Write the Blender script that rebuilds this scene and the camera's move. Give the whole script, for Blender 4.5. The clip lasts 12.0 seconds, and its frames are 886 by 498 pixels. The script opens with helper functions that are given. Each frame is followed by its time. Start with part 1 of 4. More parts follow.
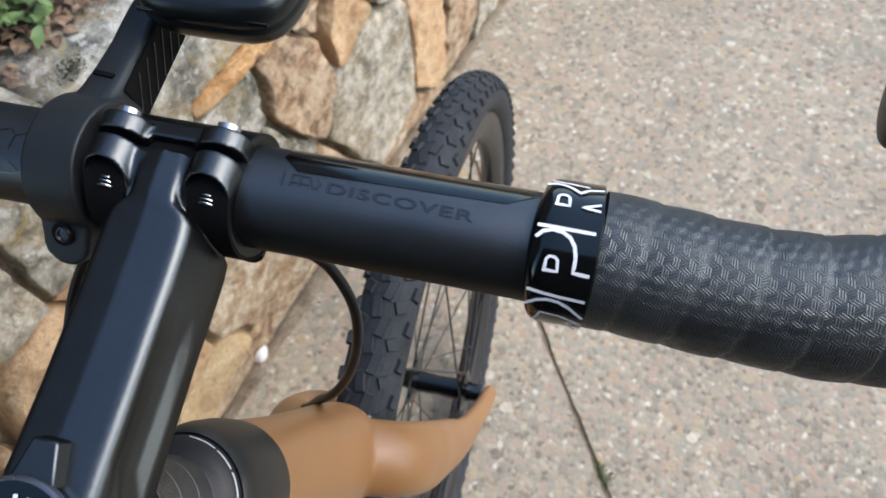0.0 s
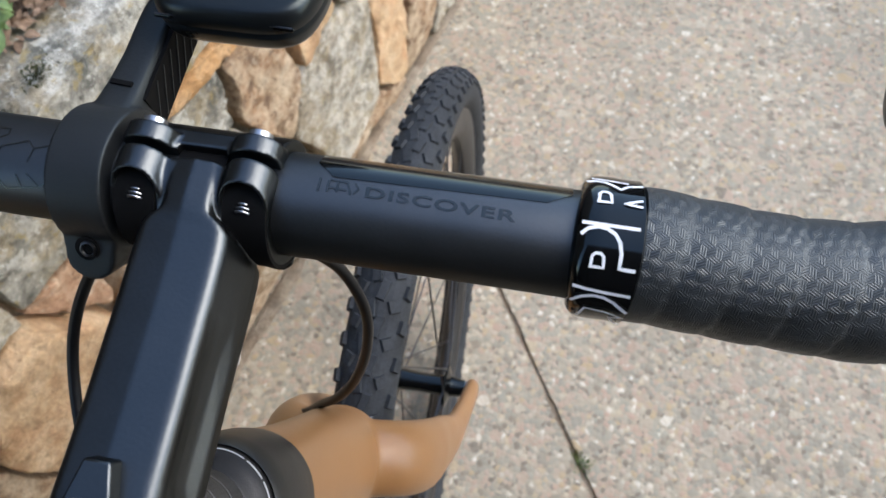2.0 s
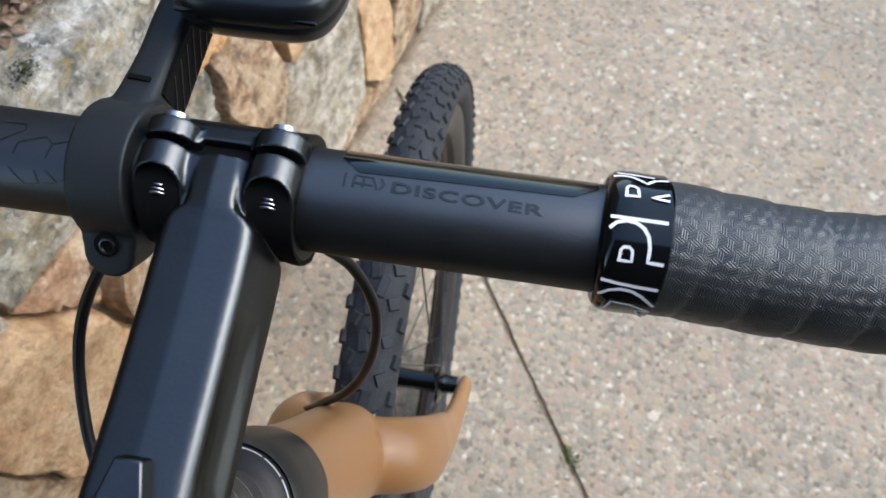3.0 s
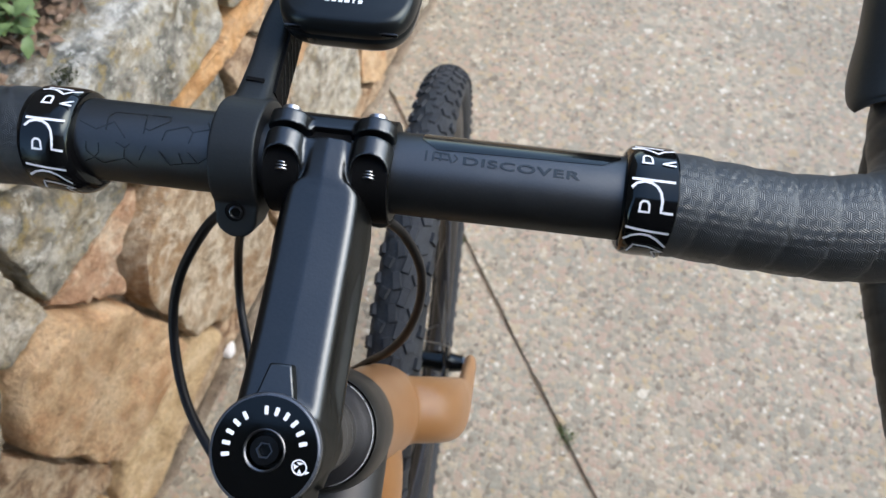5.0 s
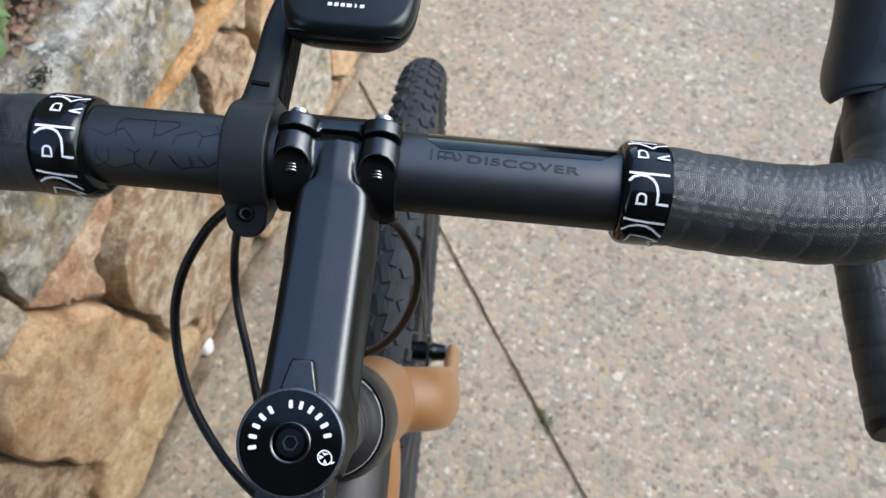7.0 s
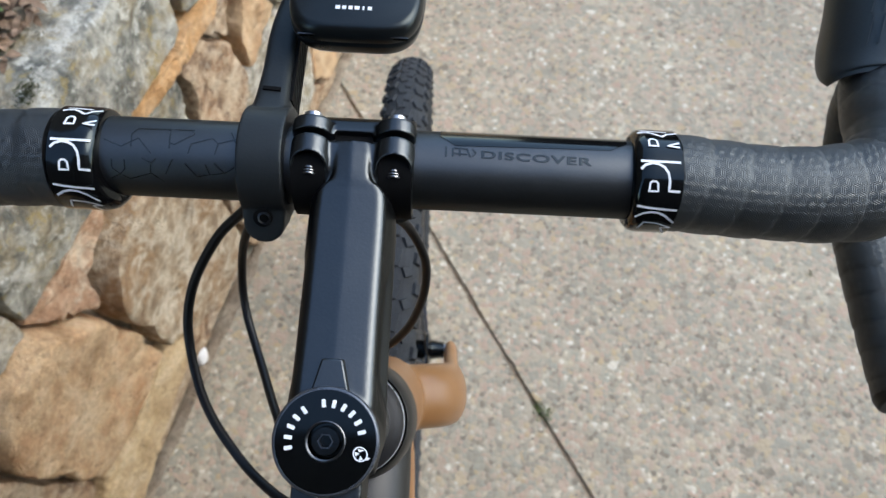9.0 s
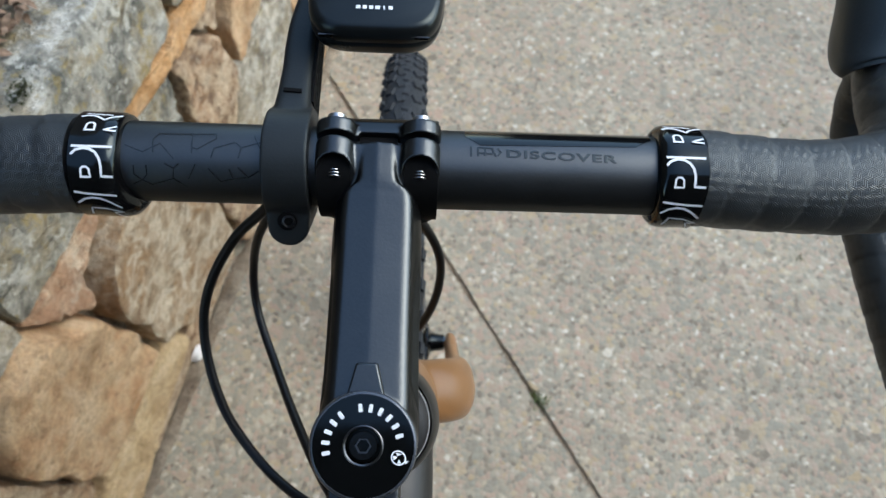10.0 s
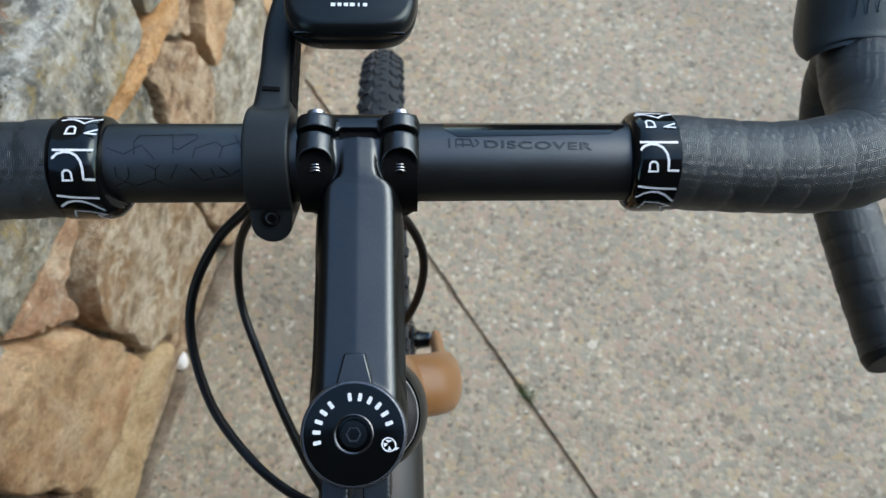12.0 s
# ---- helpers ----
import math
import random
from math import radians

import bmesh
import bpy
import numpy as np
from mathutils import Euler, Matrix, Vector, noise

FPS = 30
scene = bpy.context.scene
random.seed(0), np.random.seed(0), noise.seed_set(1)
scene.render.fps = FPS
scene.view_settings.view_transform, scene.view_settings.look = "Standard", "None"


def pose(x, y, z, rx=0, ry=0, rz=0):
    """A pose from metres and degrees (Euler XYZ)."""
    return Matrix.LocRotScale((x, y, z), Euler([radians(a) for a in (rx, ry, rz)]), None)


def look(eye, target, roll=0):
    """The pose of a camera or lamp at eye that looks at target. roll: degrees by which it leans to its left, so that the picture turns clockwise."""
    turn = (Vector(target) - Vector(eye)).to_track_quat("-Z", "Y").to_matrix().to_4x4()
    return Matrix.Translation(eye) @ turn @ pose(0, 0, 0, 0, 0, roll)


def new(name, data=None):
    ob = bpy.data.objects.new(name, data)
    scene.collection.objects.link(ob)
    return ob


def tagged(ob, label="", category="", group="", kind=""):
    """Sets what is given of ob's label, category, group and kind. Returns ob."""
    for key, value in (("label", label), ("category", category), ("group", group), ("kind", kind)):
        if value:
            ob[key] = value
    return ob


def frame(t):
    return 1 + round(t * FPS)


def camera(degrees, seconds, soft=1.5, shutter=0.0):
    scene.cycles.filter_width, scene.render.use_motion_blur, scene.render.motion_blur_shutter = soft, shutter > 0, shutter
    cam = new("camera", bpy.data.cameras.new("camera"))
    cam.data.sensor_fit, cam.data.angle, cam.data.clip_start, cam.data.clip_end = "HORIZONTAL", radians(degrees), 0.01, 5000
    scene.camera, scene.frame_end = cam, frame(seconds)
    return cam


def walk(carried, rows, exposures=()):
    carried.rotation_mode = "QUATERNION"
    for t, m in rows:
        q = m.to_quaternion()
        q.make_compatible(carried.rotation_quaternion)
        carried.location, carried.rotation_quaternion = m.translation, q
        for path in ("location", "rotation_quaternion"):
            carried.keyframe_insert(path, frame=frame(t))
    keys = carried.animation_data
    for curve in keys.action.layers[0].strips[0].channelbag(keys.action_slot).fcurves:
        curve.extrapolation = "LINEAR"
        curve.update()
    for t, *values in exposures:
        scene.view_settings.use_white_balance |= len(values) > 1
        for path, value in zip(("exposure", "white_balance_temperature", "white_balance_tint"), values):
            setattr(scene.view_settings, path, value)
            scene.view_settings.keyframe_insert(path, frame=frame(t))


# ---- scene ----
cam = camera(61.9, 12.0)
PATH = [
    (0, (0.124, -0.102, 1.196), (-0.229, 0.777, -0.565), -8.9),
    (0.5, (0.119, -0.103, 1.198), (-0.2, 0.776, -0.57), -7.9),
    (1, (0.114, -0.105, 1.198), (-0.175, 0.778, -0.573), -7.1),
    (1.5, (0.107, -0.106, 1.198), (-0.157, 0.783, -0.574), -6.2),
    (2, (0.1, -0.106, 1.199), (-0.136, 0.786, -0.575), -4.8),
    (2.5, (0.094, -0.107, 1.199), (-0.113, 0.787, -0.578), -3.3),
    (3, (0.087, -0.109, 1.199), (-0.096, 0.787, -0.58), -2.2),
    (5, (0.065, -0.156, 1.249), (-0.065, 0.75, -0.529), -0.4),
    (5.5, (0.061, -0.158, 1.256), (-0.052, 0.753, -0.521), 0.3),
    (6, (0.058, -0.159, 1.258), (-0.033, 0.747, -0.523), 1.1),
    (6.5, (0.055, -0.16, 1.26), (-0.009, 0.735, -0.528), 2.2),
    (7, (0.05, -0.161, 1.26), (0.011, 0.73, -0.53), 3.1),
    (9, (0.036, -0.165, 1.263), (0.044, 0.726, -0.527), 3.2),
    (9.5, (0.027, -0.162, 1.262), (0.053, 0.719, -0.533), 4.0),
    (10, (0.019, -0.161, 1.264), (0.07, 0.704, -0.539), 4.6),
    (10.5, (0.019, -0.162, 1.263), (0.083, 0.698, -0.542), 4.3),
    (11, (0.02, -0.161, 1.263), (0.104, 0.695, -0.543), 4.9),
    (11.5, (0.02, -0.163, 1.265), (0.113, 0.695, -0.538), 5.1),
    (12, (0.019, -0.167, 1.267), (0.117, 0.699, -0.533), 5.3),
]
EXPOSURE = 1.75
walk(cam, [(t, look(eye, target, roll)) for t, eye, target, roll in PATH],
     [(0, EXPOSURE, 6500, 10), (7, EXPOSURE - 0.03, 6500, 10), (9, EXPOSURE - 0.11, 6400, 7), (9.5, EXPOSURE - 0.17, 6350, 6), (10, EXPOSURE - 0.27, 6300, 4),
      (11, EXPOSURE - 0.32, 6300, 3), (12, EXPOSURE - 0.34, 6300, 3)])
cam.data.dof.use_dof, cam.data.dof.focus_distance, cam.data.dof.aperture_fstop = True, 0.27, 20.0

# ---- light ----
world = bpy.data.worlds.new("sky")
scene.world = world
world.use_nodes = True
wn = world.node_tree.nodes
sky = wn.new("ShaderNodeTexSky")
sky.sky_type, sky.sun_disc = "NISHITA", False
sky.sun_elevation, sky.sun_rotation = radians(46), radians(75)
sky.air_density, sky.dust_density, sky.ozone_density = 1.0, 1.2, 1.0
world.node_tree.links.new(sky.outputs[0], wn["Background"].inputs[0])
wn["Background"].inputs[1].default_value = 0.15
sun = new("sun", bpy.data.lights.new("sun", "SUN"))
sun.data.energy, sun.data.angle, sun.data.color = 0.72, radians(45), (1.0, 0.975, 0.945)
sun.matrix_world = look((6.2, 1.6, 6.6), (0, 0, 0))


# ---- materials ----
def nodes_of(name):
    m = bpy.data.materials.new(name)
    m.use_nodes = True
    t = m.node_tree
    return m, t, t.nodes["Principled BSDF"]


def node(t, kind, **sockets):
    n = t.nodes.new(kind)
    for key, value in sockets.items():
        n.inputs[key.replace("_", " ")].default_value = value
    return n


def ramp(t, source, stops):
    r = t.nodes.new("ShaderNodeValToRGB")
    while len(r.color_ramp.elements) < len(stops):
        r.color_ramp.elements.new(0.5)
    for e, (p, c) in zip(r.color_ramp.elements, stops):
        e.position = p
        e.color = (*c, 1) if len(c) == 3 else c
    t.links.new(source, r.inputs[0])
    return r.outputs[0]


def mixed(t, factor, a, b, blend="MIX"):
    m = t.nodes.new("ShaderNodeMix")
    m.data_type, m.blend_type = "RGBA", blend
    for socket, v in ((m.inputs[0], factor), (m.inputs[6], a), (m.inputs[7], b)):
        if hasattr(v, "links"):
            t.links.new(v, socket)
        elif isinstance(v, (int, float)):
            socket.default_value = v
        else:
            socket.default_value = (*v, 1)
    return m.outputs[2]


def math_of(t, op, a, b=0.0, c=0.0):
    m = t.nodes.new("ShaderNodeMath")
    m.operation = op
    for socket, v in zip(m.inputs, (a, b, c)):
        if hasattr(v, "links"):
            t.links.new(v, socket)
        else:
            socket.default_value = v
    return m.outputs[0]


def bumped(t, bsdf, height, distance, strength=1.0):
    b = t.nodes.new("ShaderNodeBump")
    b.inputs["Distance"].default_value, b.inputs["Strength"].default_value = distance, strength
    t.links.new(height, b.inputs["Height"])
    t.links.new(b.outputs[0], bsdf.inputs["Normal"])


def plain(name, dark, light, rough, metal=0.0, scale=60.0, fine=900.0, bump=0.00004, spec=0.5, coat=0.0, tint=(1.0, 1.0, 1.0)):
    """A finished surface with a broad drift of tone, fine grain and uneven gloss."""
    m, t, p = nodes_of(name)
    co = t.nodes.new("ShaderNodeTexCoord").outputs["Object"]
    broad = node(t, "ShaderNodeTexNoise", Scale=scale, Detail=5.0, Roughness=0.6)
    grain = node(t, "ShaderNodeTexNoise", Scale=fine, Detail=2.0)
    for n in (broad, grain):
        t.links.new(co, n.inputs["Vector"])
    both = math_of(t, "MULTIPLY_ADD", grain.outputs[0], 0.4, math_of(t, "MULTIPLY", broad.outputs[0], 0.6))
    t.links.new(ramp(t, both, [(0.3, dark), (0.7, light)]), p.inputs["Base Color"])
    t.links.new(math_of(t, "MULTIPLY_ADD", broad.outputs[0], 0.16, rough - 0.08), p.inputs["Roughness"])
    p.inputs["Metallic"].default_value = metal
    p.inputs["Specular IOR Level"].default_value = spec
    p.inputs["Coat Weight"].default_value = coat
    p.inputs["Specular Tint"].default_value = (*tint, 1)
    p.inputs["Coat Roughness"].default_value = 0.08
    bumped(t, p, grain.outputs[0], bump)
    return m


COOL = (0.86, 1.0, 1.0)
EDGE = (0.45, 0.45, 0.44)
SATIN = plain("satin_black_alloy", (0.092, 0.098, 0.100), (0.106, 0.112, 0.114), 0.41, metal=1.0, tint=EDGE)
STEM_BLACK = plain("stem_black", (0.072, 0.078, 0.080), (0.084, 0.090, 0.092), 0.33, metal=1.0, tint=EDGE)
GLOSS = plain("gloss_black", (0.002, 0.002, 0.0022), (0.003, 0.003, 0.0033), 0.12, spec=0.45, bump=0.00001, tint=COOL)
CAP = plain("polished_black_cap", (0.001, 0.001, 0.001), (0.002, 0.002, 0.002), 0.07, spec=0.36, bump=0.0, tint=COOL)
# Near-black, low gloss: shade of recesses and gaps put into the colour.
SHADE_BLACK = plain("shade_black", (0.002, 0.002, 0.002), (0.004, 0.004, 0.004), 0.7, spec=0.1)
PLASTIC = plain("black_nylon", (0.0065, 0.0068, 0.0072), (0.0105, 0.0109, 0.0115), 0.5, bump=0.00006, spec=0.45, tint=COOL)
RUBBER = plain("black_rubber", (0.007, 0.007, 0.008), (0.012, 0.012, 0.013), 0.55, bump=0.0001, spec=0.4)
HOOD = plain("hood_rubber", (0.017, 0.019, 0.0198), (0.026, 0.0285, 0.0295), 0.46, bump=0.00008, spec=0.85, tint=COOL)
HOUSING = plain("smooth_black_housing", (0.004, 0.0044, 0.0048), (0.006, 0.0066, 0.0072), 0.3, bump=0.00002, spec=0.42, tint=COOL)
TYRE = plain("dusty_tyre_rubber", (0.010, 0.0112, 0.0125), (0.042, 0.046, 0.050), 0.72, scale=70, fine=500, bump=0.0003, spec=0.3)
CARBON = plain("dark_rim", (0.012, 0.012, 0.012), (0.022, 0.021, 0.02), 0.4)
STEEL = plain("steel", (0.34, 0.35, 0.36), (0.48, 0.49, 0.5), 0.3, metal=1.0)
DARK_STEEL = plain("blackened_steel", (0.08, 0.082, 0.086), (0.13, 0.132, 0.136), 0.33, metal=1.0)
TAN = plain("tan_fork_paint", (0.26, 0.125, 0.045), (0.31, 0.155, 0.058), 0.36, scale=18, bump=0.00002)
RIM_GREY = plain("grey_anodised_rim", (0.07, 0.08, 0.095), (0.10, 0.11, 0.125), 0.28, metal=0.6, spec=0.6)
SPACER = plain("brushed_spacer", (0.006, 0.006, 0.006), (0.050, 0.050, 0.048), 0.5, scale=260, fine=1400, bump=0.0003)
OLIVE = plain("dark_frame_paint", (0.010, 0.010, 0.009), (0.015, 0.015, 0.014), 0.4, spec=0.4)
WHITE = plain("white_print", (0.72, 0.74, 0.76), (0.82, 0.83, 0.84), 0.4, bump=0.0)
PALE_PRINT = plain("pale_print", (0.30, 0.31, 0.32), (0.40, 0.41, 0.42), 0.5, bump=0.0)
GREY_PRINT = plain("dark_print", (0.0075, 0.0078, 0.0080), (0.010, 0.0104, 0.0106), 0.26, bump=0.0, spec=0.72, tint=COOL)
HOSE = plain("black_hose", (0.004, 0.004, 0.004), (0.007, 0.007, 0.007), 0.38, spec=0.3)
PEBBLE = plain("white_quartz", (0.62, 0.6, 0.56), (0.82, 0.8, 0.77), 0.5, scale=90, fine=500, bump=0.0004)
MOSS = plain("moss", (0.09, 0.11, 0.03), (0.20, 0.23, 0.08), 0.9, scale=60, fine=500, bump=0.001)
WALL_MOSS = plain("dark_moss", (0.030, 0.036, 0.012), (0.085, 0.090, 0.030), 0.9, scale=120, fine=700, bump=0.001)
LEAF = plain("green_leaf", (0.07, 0.12, 0.035), (0.17, 0.24, 0.085), 0.5, scale=40, fine=200)
LITTER = plain("dead_leaves", (0.05, 0.028, 0.016), (0.36, 0.24, 0.15), 0.8, scale=30, fine=200)
SOIL = plain("soil", (0.035, 0.022, 0.014), (0.09, 0.06, 0.04), 0.95, scale=30, fine=160, bump=0.004)


def tape_material():
    """Bar tape embossed with small hatched cells in three directions."""
    m, t, p = nodes_of("embossed_bar_tape")
    flat = t.nodes.new("ShaderNodeUVMap")
    flat.uv_map = "UVMap"
    uv = flat.outputs[0]
    apart = t.nodes.new("ShaderNodeSeparateXYZ")
    t.links.new(uv, apart.inputs[0])
    along, round_bar = apart.outputs[0], apart.outputs[1]
    size = 0.0021
    first = math_of(t, "MULTIPLY", along, 1 / size)
    half = math_of(t, "MULTIPLY", along, -0.5 / size)
    second = math_of(t, "MULTIPLY_ADD", round_bar, 0.866 / size, half)
    third = math_of(t, "MULTIPLY_ADD", round_bar, -0.866 / size, half)
    axes = (first, second, third)
    cells = [math_of(t, "FLOOR", a) for a in axes]
    total = math_of(t, "ADD", math_of(t, "ADD", cells[0], cells[1]), cells[2])
    way = math_of(t, "MULTIPLY_ADD", total, 2.0, 3.0)
    pick = math_of(t, "FLOORED_MODULO", math_of(t, "MULTIPLY", math_of(t, "SUBTRACT", cells[0], cells[1]), way), 3.0)
    ridges = [math_of(t, "MULTIPLY_ADD", math_of(t, "SINE", math_of(t, "MULTIPLY", a, 6 * math.pi)), 0.5, 0.5) for a in axes]
    is_first = math_of(t, "LESS_THAN", pick, 0.5)
    is_last = math_of(t, "GREATER_THAN", pick, 1.5)
    h = mixed(t, is_last, mixed(t, is_first, ridges[2], ridges[0]), ridges[1])
    broad = node(t, "ShaderNodeTexNoise", Scale=130.0, Detail=4.0)
    t.links.new(t.nodes.new("ShaderNodeTexCoord").outputs["Object"], broad.inputs["Vector"])
    count = t.nodes.new("ShaderNodeUVMap")
    count.uv_map = "turn"
    turn = t.nodes.new("ShaderNodeSeparateXYZ")
    t.links.new(count.outputs[0], turn.inputs[0])
    lap = math_of(t, "FRACT", turn.outputs[0])
    scuff = node(t, "ShaderNodeTexNoise", Scale=420.0, Detail=3.0)
    t.links.new(t.nodes.new("ShaderNodeTexCoord").outputs["Object"], scuff.inputs["Vector"])
    worn = math_of(t, "MULTIPLY", math_of(t, "GREATER_THAN", lap, 0.980), ramp(t, scuff.outputs[0], [(0.54, (0, 0, 0)), (0.72, (0.5, 0.5, 0.5))]))
    tone = ramp(t, broad.outputs[0], [(0.34, (0.0030, 0.0031, 0.0032)), (0.66, (0.0135, 0.0139, 0.0141))])
    tone = mixed(t, math_of(t, "MULTIPLY", h, 0.6), tone, (0.020, 0.0215, 0.0218))
    t.links.new(mixed(t, worn, tone, (0.10, 0.10, 0.098)), p.inputs["Base Color"])
    t.links.new(math_of(t, "MULTIPLY_ADD", broad.outputs[0], 0.5, 0.22), p.inputs["Roughness"])
    p.inputs["Specular IOR Level"].default_value = 0.78
    p.inputs["IOR"].default_value = 1.52
    p.inputs["Specular Tint"].default_value = (0.90, 1.0, 1.03, 1)
    bumped(t, p, mixed(t, 0.26, h, scuff.outputs[0]), 0.00017, 0.9)
    return m


def concrete_material():
    """Exposed-aggregate concrete: small pebbles of many tones in a grey-beige paste."""
    m, t, p = nodes_of("exposed_aggregate_concrete")
    co = t.nodes.new("ShaderNodeTexCoord").outputs["Object"]
    warp = node(t, "ShaderNodeTexNoise", Scale=55.0, Detail=2.0)
    t.links.new(co, warp.inputs["Vector"])
    shift = t.nodes.new("ShaderNodeVectorMath")
    shift.operation = "MULTIPLY_ADD"
    t.links.new(warp.outputs["Color"], shift.inputs[0])
    shift.inputs[1].default_value = (0.006, 0.006, 0.0)
    t.links.new(co, shift.inputs[2])
    small = node(t, "ShaderNodeTexVoronoi", Scale=128.0)
    large = node(t, "ShaderNodeTexVoronoi", Scale=64.0)
    for v in (small, large):
        t.links.new(shift.outputs[0], v.inputs["Vector"])
    tones = [(0.0, (0.165, 0.145, 0.118)), (0.08, (0.235, 0.208, 0.165)), (0.28, (0.285, 0.284, 0.236)), (0.5, (0.375, 0.330, 0.255)),
             (0.66, (0.405, 0.290, 0.225)), (0.82, (0.45, 0.412, 0.330)), (0.92, (0.41, 0.315, 0.190)), (1.0, (0.62, 0.59, 0.51))]
    a = t.nodes.new("ShaderNodeSeparateColor")
    b = t.nodes.new("ShaderNodeSeparateColor")
    t.links.new(small.outputs["Color"], a.inputs[0])
    t.links.new(large.outputs["Color"], b.inputs[0])
    fine = ramp(t, a.outputs[0], tones)
    coarse = ramp(t, b.outputs[1], tones)
    stone = mixed(t, math_of(t, "GREATER_THAN", b.outputs[0], 0.86), fine, coarse)
    paste = ramp(t, small.outputs["Distance"], [(0.25, (0, 0, 0)), (0.75, (1, 1, 1))])
    grey = mixed(t, math_of(t, "MULTIPLY_ADD", paste, 0.32, 0.08), stone, (0.322, 0.290, 0.214))
    stain = node(t, "ShaderNodeTexNoise", Scale=3.2, Detail=6.0, Roughness=0.65)
    t.links.new(co, stain.inputs["Vector"])
    dirt = ramp(t, stain.outputs[0], [(0.32, (0.86, 0.845, 0.81)), (0.5, (0.98, 0.955, 0.925)), (0.68, (1.08, 1.07, 1.02))])
    t.links.new(mixed(t, 1.0, grey, dirt, "MULTIPLY"), p.inputs["Base Color"])
    p.inputs["Roughness"].default_value = 0.85
    p.inputs["Specular IOR Level"].default_value = 0.3
    bumped(t, p, math_of(t, "SUBTRACT", 1.0, small.outputs["Distance"]), 0.0025, 0.45)
    return m


def stone_material(name, deep, mid, light, accent, amount, lichen=0.0, pale=0.0, streak=0.0, mottle=0.0):
    """Split field stone: mottled tone, thin beds, stains of a second colour, lichen where it grows."""
    m, t, p = nodes_of(name)
    co = t.nodes.new("ShaderNodeTexCoord").outputs["Object"]
    rnd = t.nodes.new("ShaderNodeObjectInfo").outputs["Random"]
    move = t.nodes.new("ShaderNodeVectorMath")
    move.operation = "ADD"
    spread = t.nodes.new("ShaderNodeCombineXYZ")
    for n, k in enumerate((17.0, 9.0, 5.0)):
        t.links.new(math_of(t, "MULTIPLY", rnd, k), spread.inputs[n])
    t.links.new(co, move.inputs[0])
    t.links.new(spread.outputs[0], move.inputs[1])
    broad = node(t, "ShaderNodeTexNoise", Scale=20.0, Detail=9.0, Roughness=0.66, Distortion=0.25)
    patch = node(t, "ShaderNodeTexNoise", Scale=13.0, Detail=6.0, Roughness=0.65)
    grain = node(t, "ShaderNodeTexNoise", Scale=170.0, Detail=6.0, Roughness=0.75)
    spots = node(t, "ShaderNodeTexNoise", Scale=46.0, Detail=6.0, Roughness=0.7)
    pits = node(t, "ShaderNodeTexNoise", Scale=62.0, Detail=5.0, Roughness=0.72, Distortion=0.4)
    beds = node(t, "ShaderNodeTexWave", Scale=9.0, Distortion=11.0, Detail=5.0)
    for n in (broad, patch, grain, spots, pits, beds):
        t.links.new(move.outputs[0], n.inputs["Vector"])
    tone = ramp(t, broad.outputs[0], [(0.36, deep), (0.48, mid), (0.62, light)])
    tone = mixed(t, math_of(t, "MULTIPLY", ramp(t, patch.outputs[0], [(0.47, (0, 0, 0)), (0.58, (1, 1, 1))]), amount), tone, accent)
    if pale:
        blotch = node(t, "ShaderNodeTexNoise", Scale=17.0, Detail=7.0, Roughness=0.72, Distortion=0.6)
        aside = node(t, "ShaderNodeMapping", Location=(3.1, 7.7, 1.3))
        t.links.new(move.outputs[0], aside.inputs["Vector"])
        t.links.new(aside.outputs[0], blotch.inputs["Vector"])
        tone = mixed(t, math_of(t, "MULTIPLY", ramp(t, blotch.outputs[0], [(0.52, (0, 0, 0)), (0.60, (1, 1, 1))]), pale), tone, (0.66, 0.57, 0.43))
        tone = mixed(t, math_of(t, "MULTIPLY", ramp(t, blotch.outputs[0], [(0.36, (1, 1, 1)), (0.43, (0, 0, 0))]), pale * 0.8), tone, (0.25, 0.155, 0.088))
    if streak:
        grainy = node(t, "ShaderNodeTexNoise", Scale=9.0, Detail=6.0, Roughness=0.65)
        along = node(t, "ShaderNodeMapping", Rotation=(radians(38), 0, 0), Scale=(1.0, 2.4, 1.0))
        t.links.new(move.outputs[0], along.inputs["Vector"])
        t.links.new(along.outputs[0], grainy.inputs["Vector"])
        tone = mixed(t, math_of(t, "MULTIPLY", ramp(t, grainy.outputs[0], [(0.50, (0, 0, 0)), (0.66, (1, 1, 1))]), streak), tone, (0.52, 0.225, 0.085))
        tone = mixed(t, math_of(t, "MULTIPLY", ramp(t, grainy.outputs[0], [(0.36, (1, 1, 1)), (0.46, (0, 0, 0))]), streak * 0.8), tone, (0.60, 0.50, 0.35))
    if mottle:
        fleck = node(t, "ShaderNodeTexNoise", Scale=52.0, Detail=5.0, Roughness=0.62, Distortion=0.5)
        over = node(t, "ShaderNodeMapping", Location=(1.7, 4.1, 8.3))
        t.links.new(move.outputs[0], over.inputs["Vector"])
        t.links.new(over.outputs[0], fleck.inputs["Vector"])
        tone = mixed(t, math_of(t, "MULTIPLY", ramp(t, fleck.outputs[0], [(0.53, (0, 0, 0)), (0.58, (1, 1, 1))]), mottle), tone, light)
        tone = mixed(t, math_of(t, "MULTIPLY", ramp(t, fleck.outputs[0], [(0.40, (1, 1, 1)), (0.46, (0, 0, 0))]), mottle), tone, deep)
    tone = mixed(t, 0.6, tone, ramp(t, grain.outputs[0], [(0.3, (0.5, 0.49, 0.48)), (0.7, (1.3, 1.29, 1.25))]), "MULTIPLY")
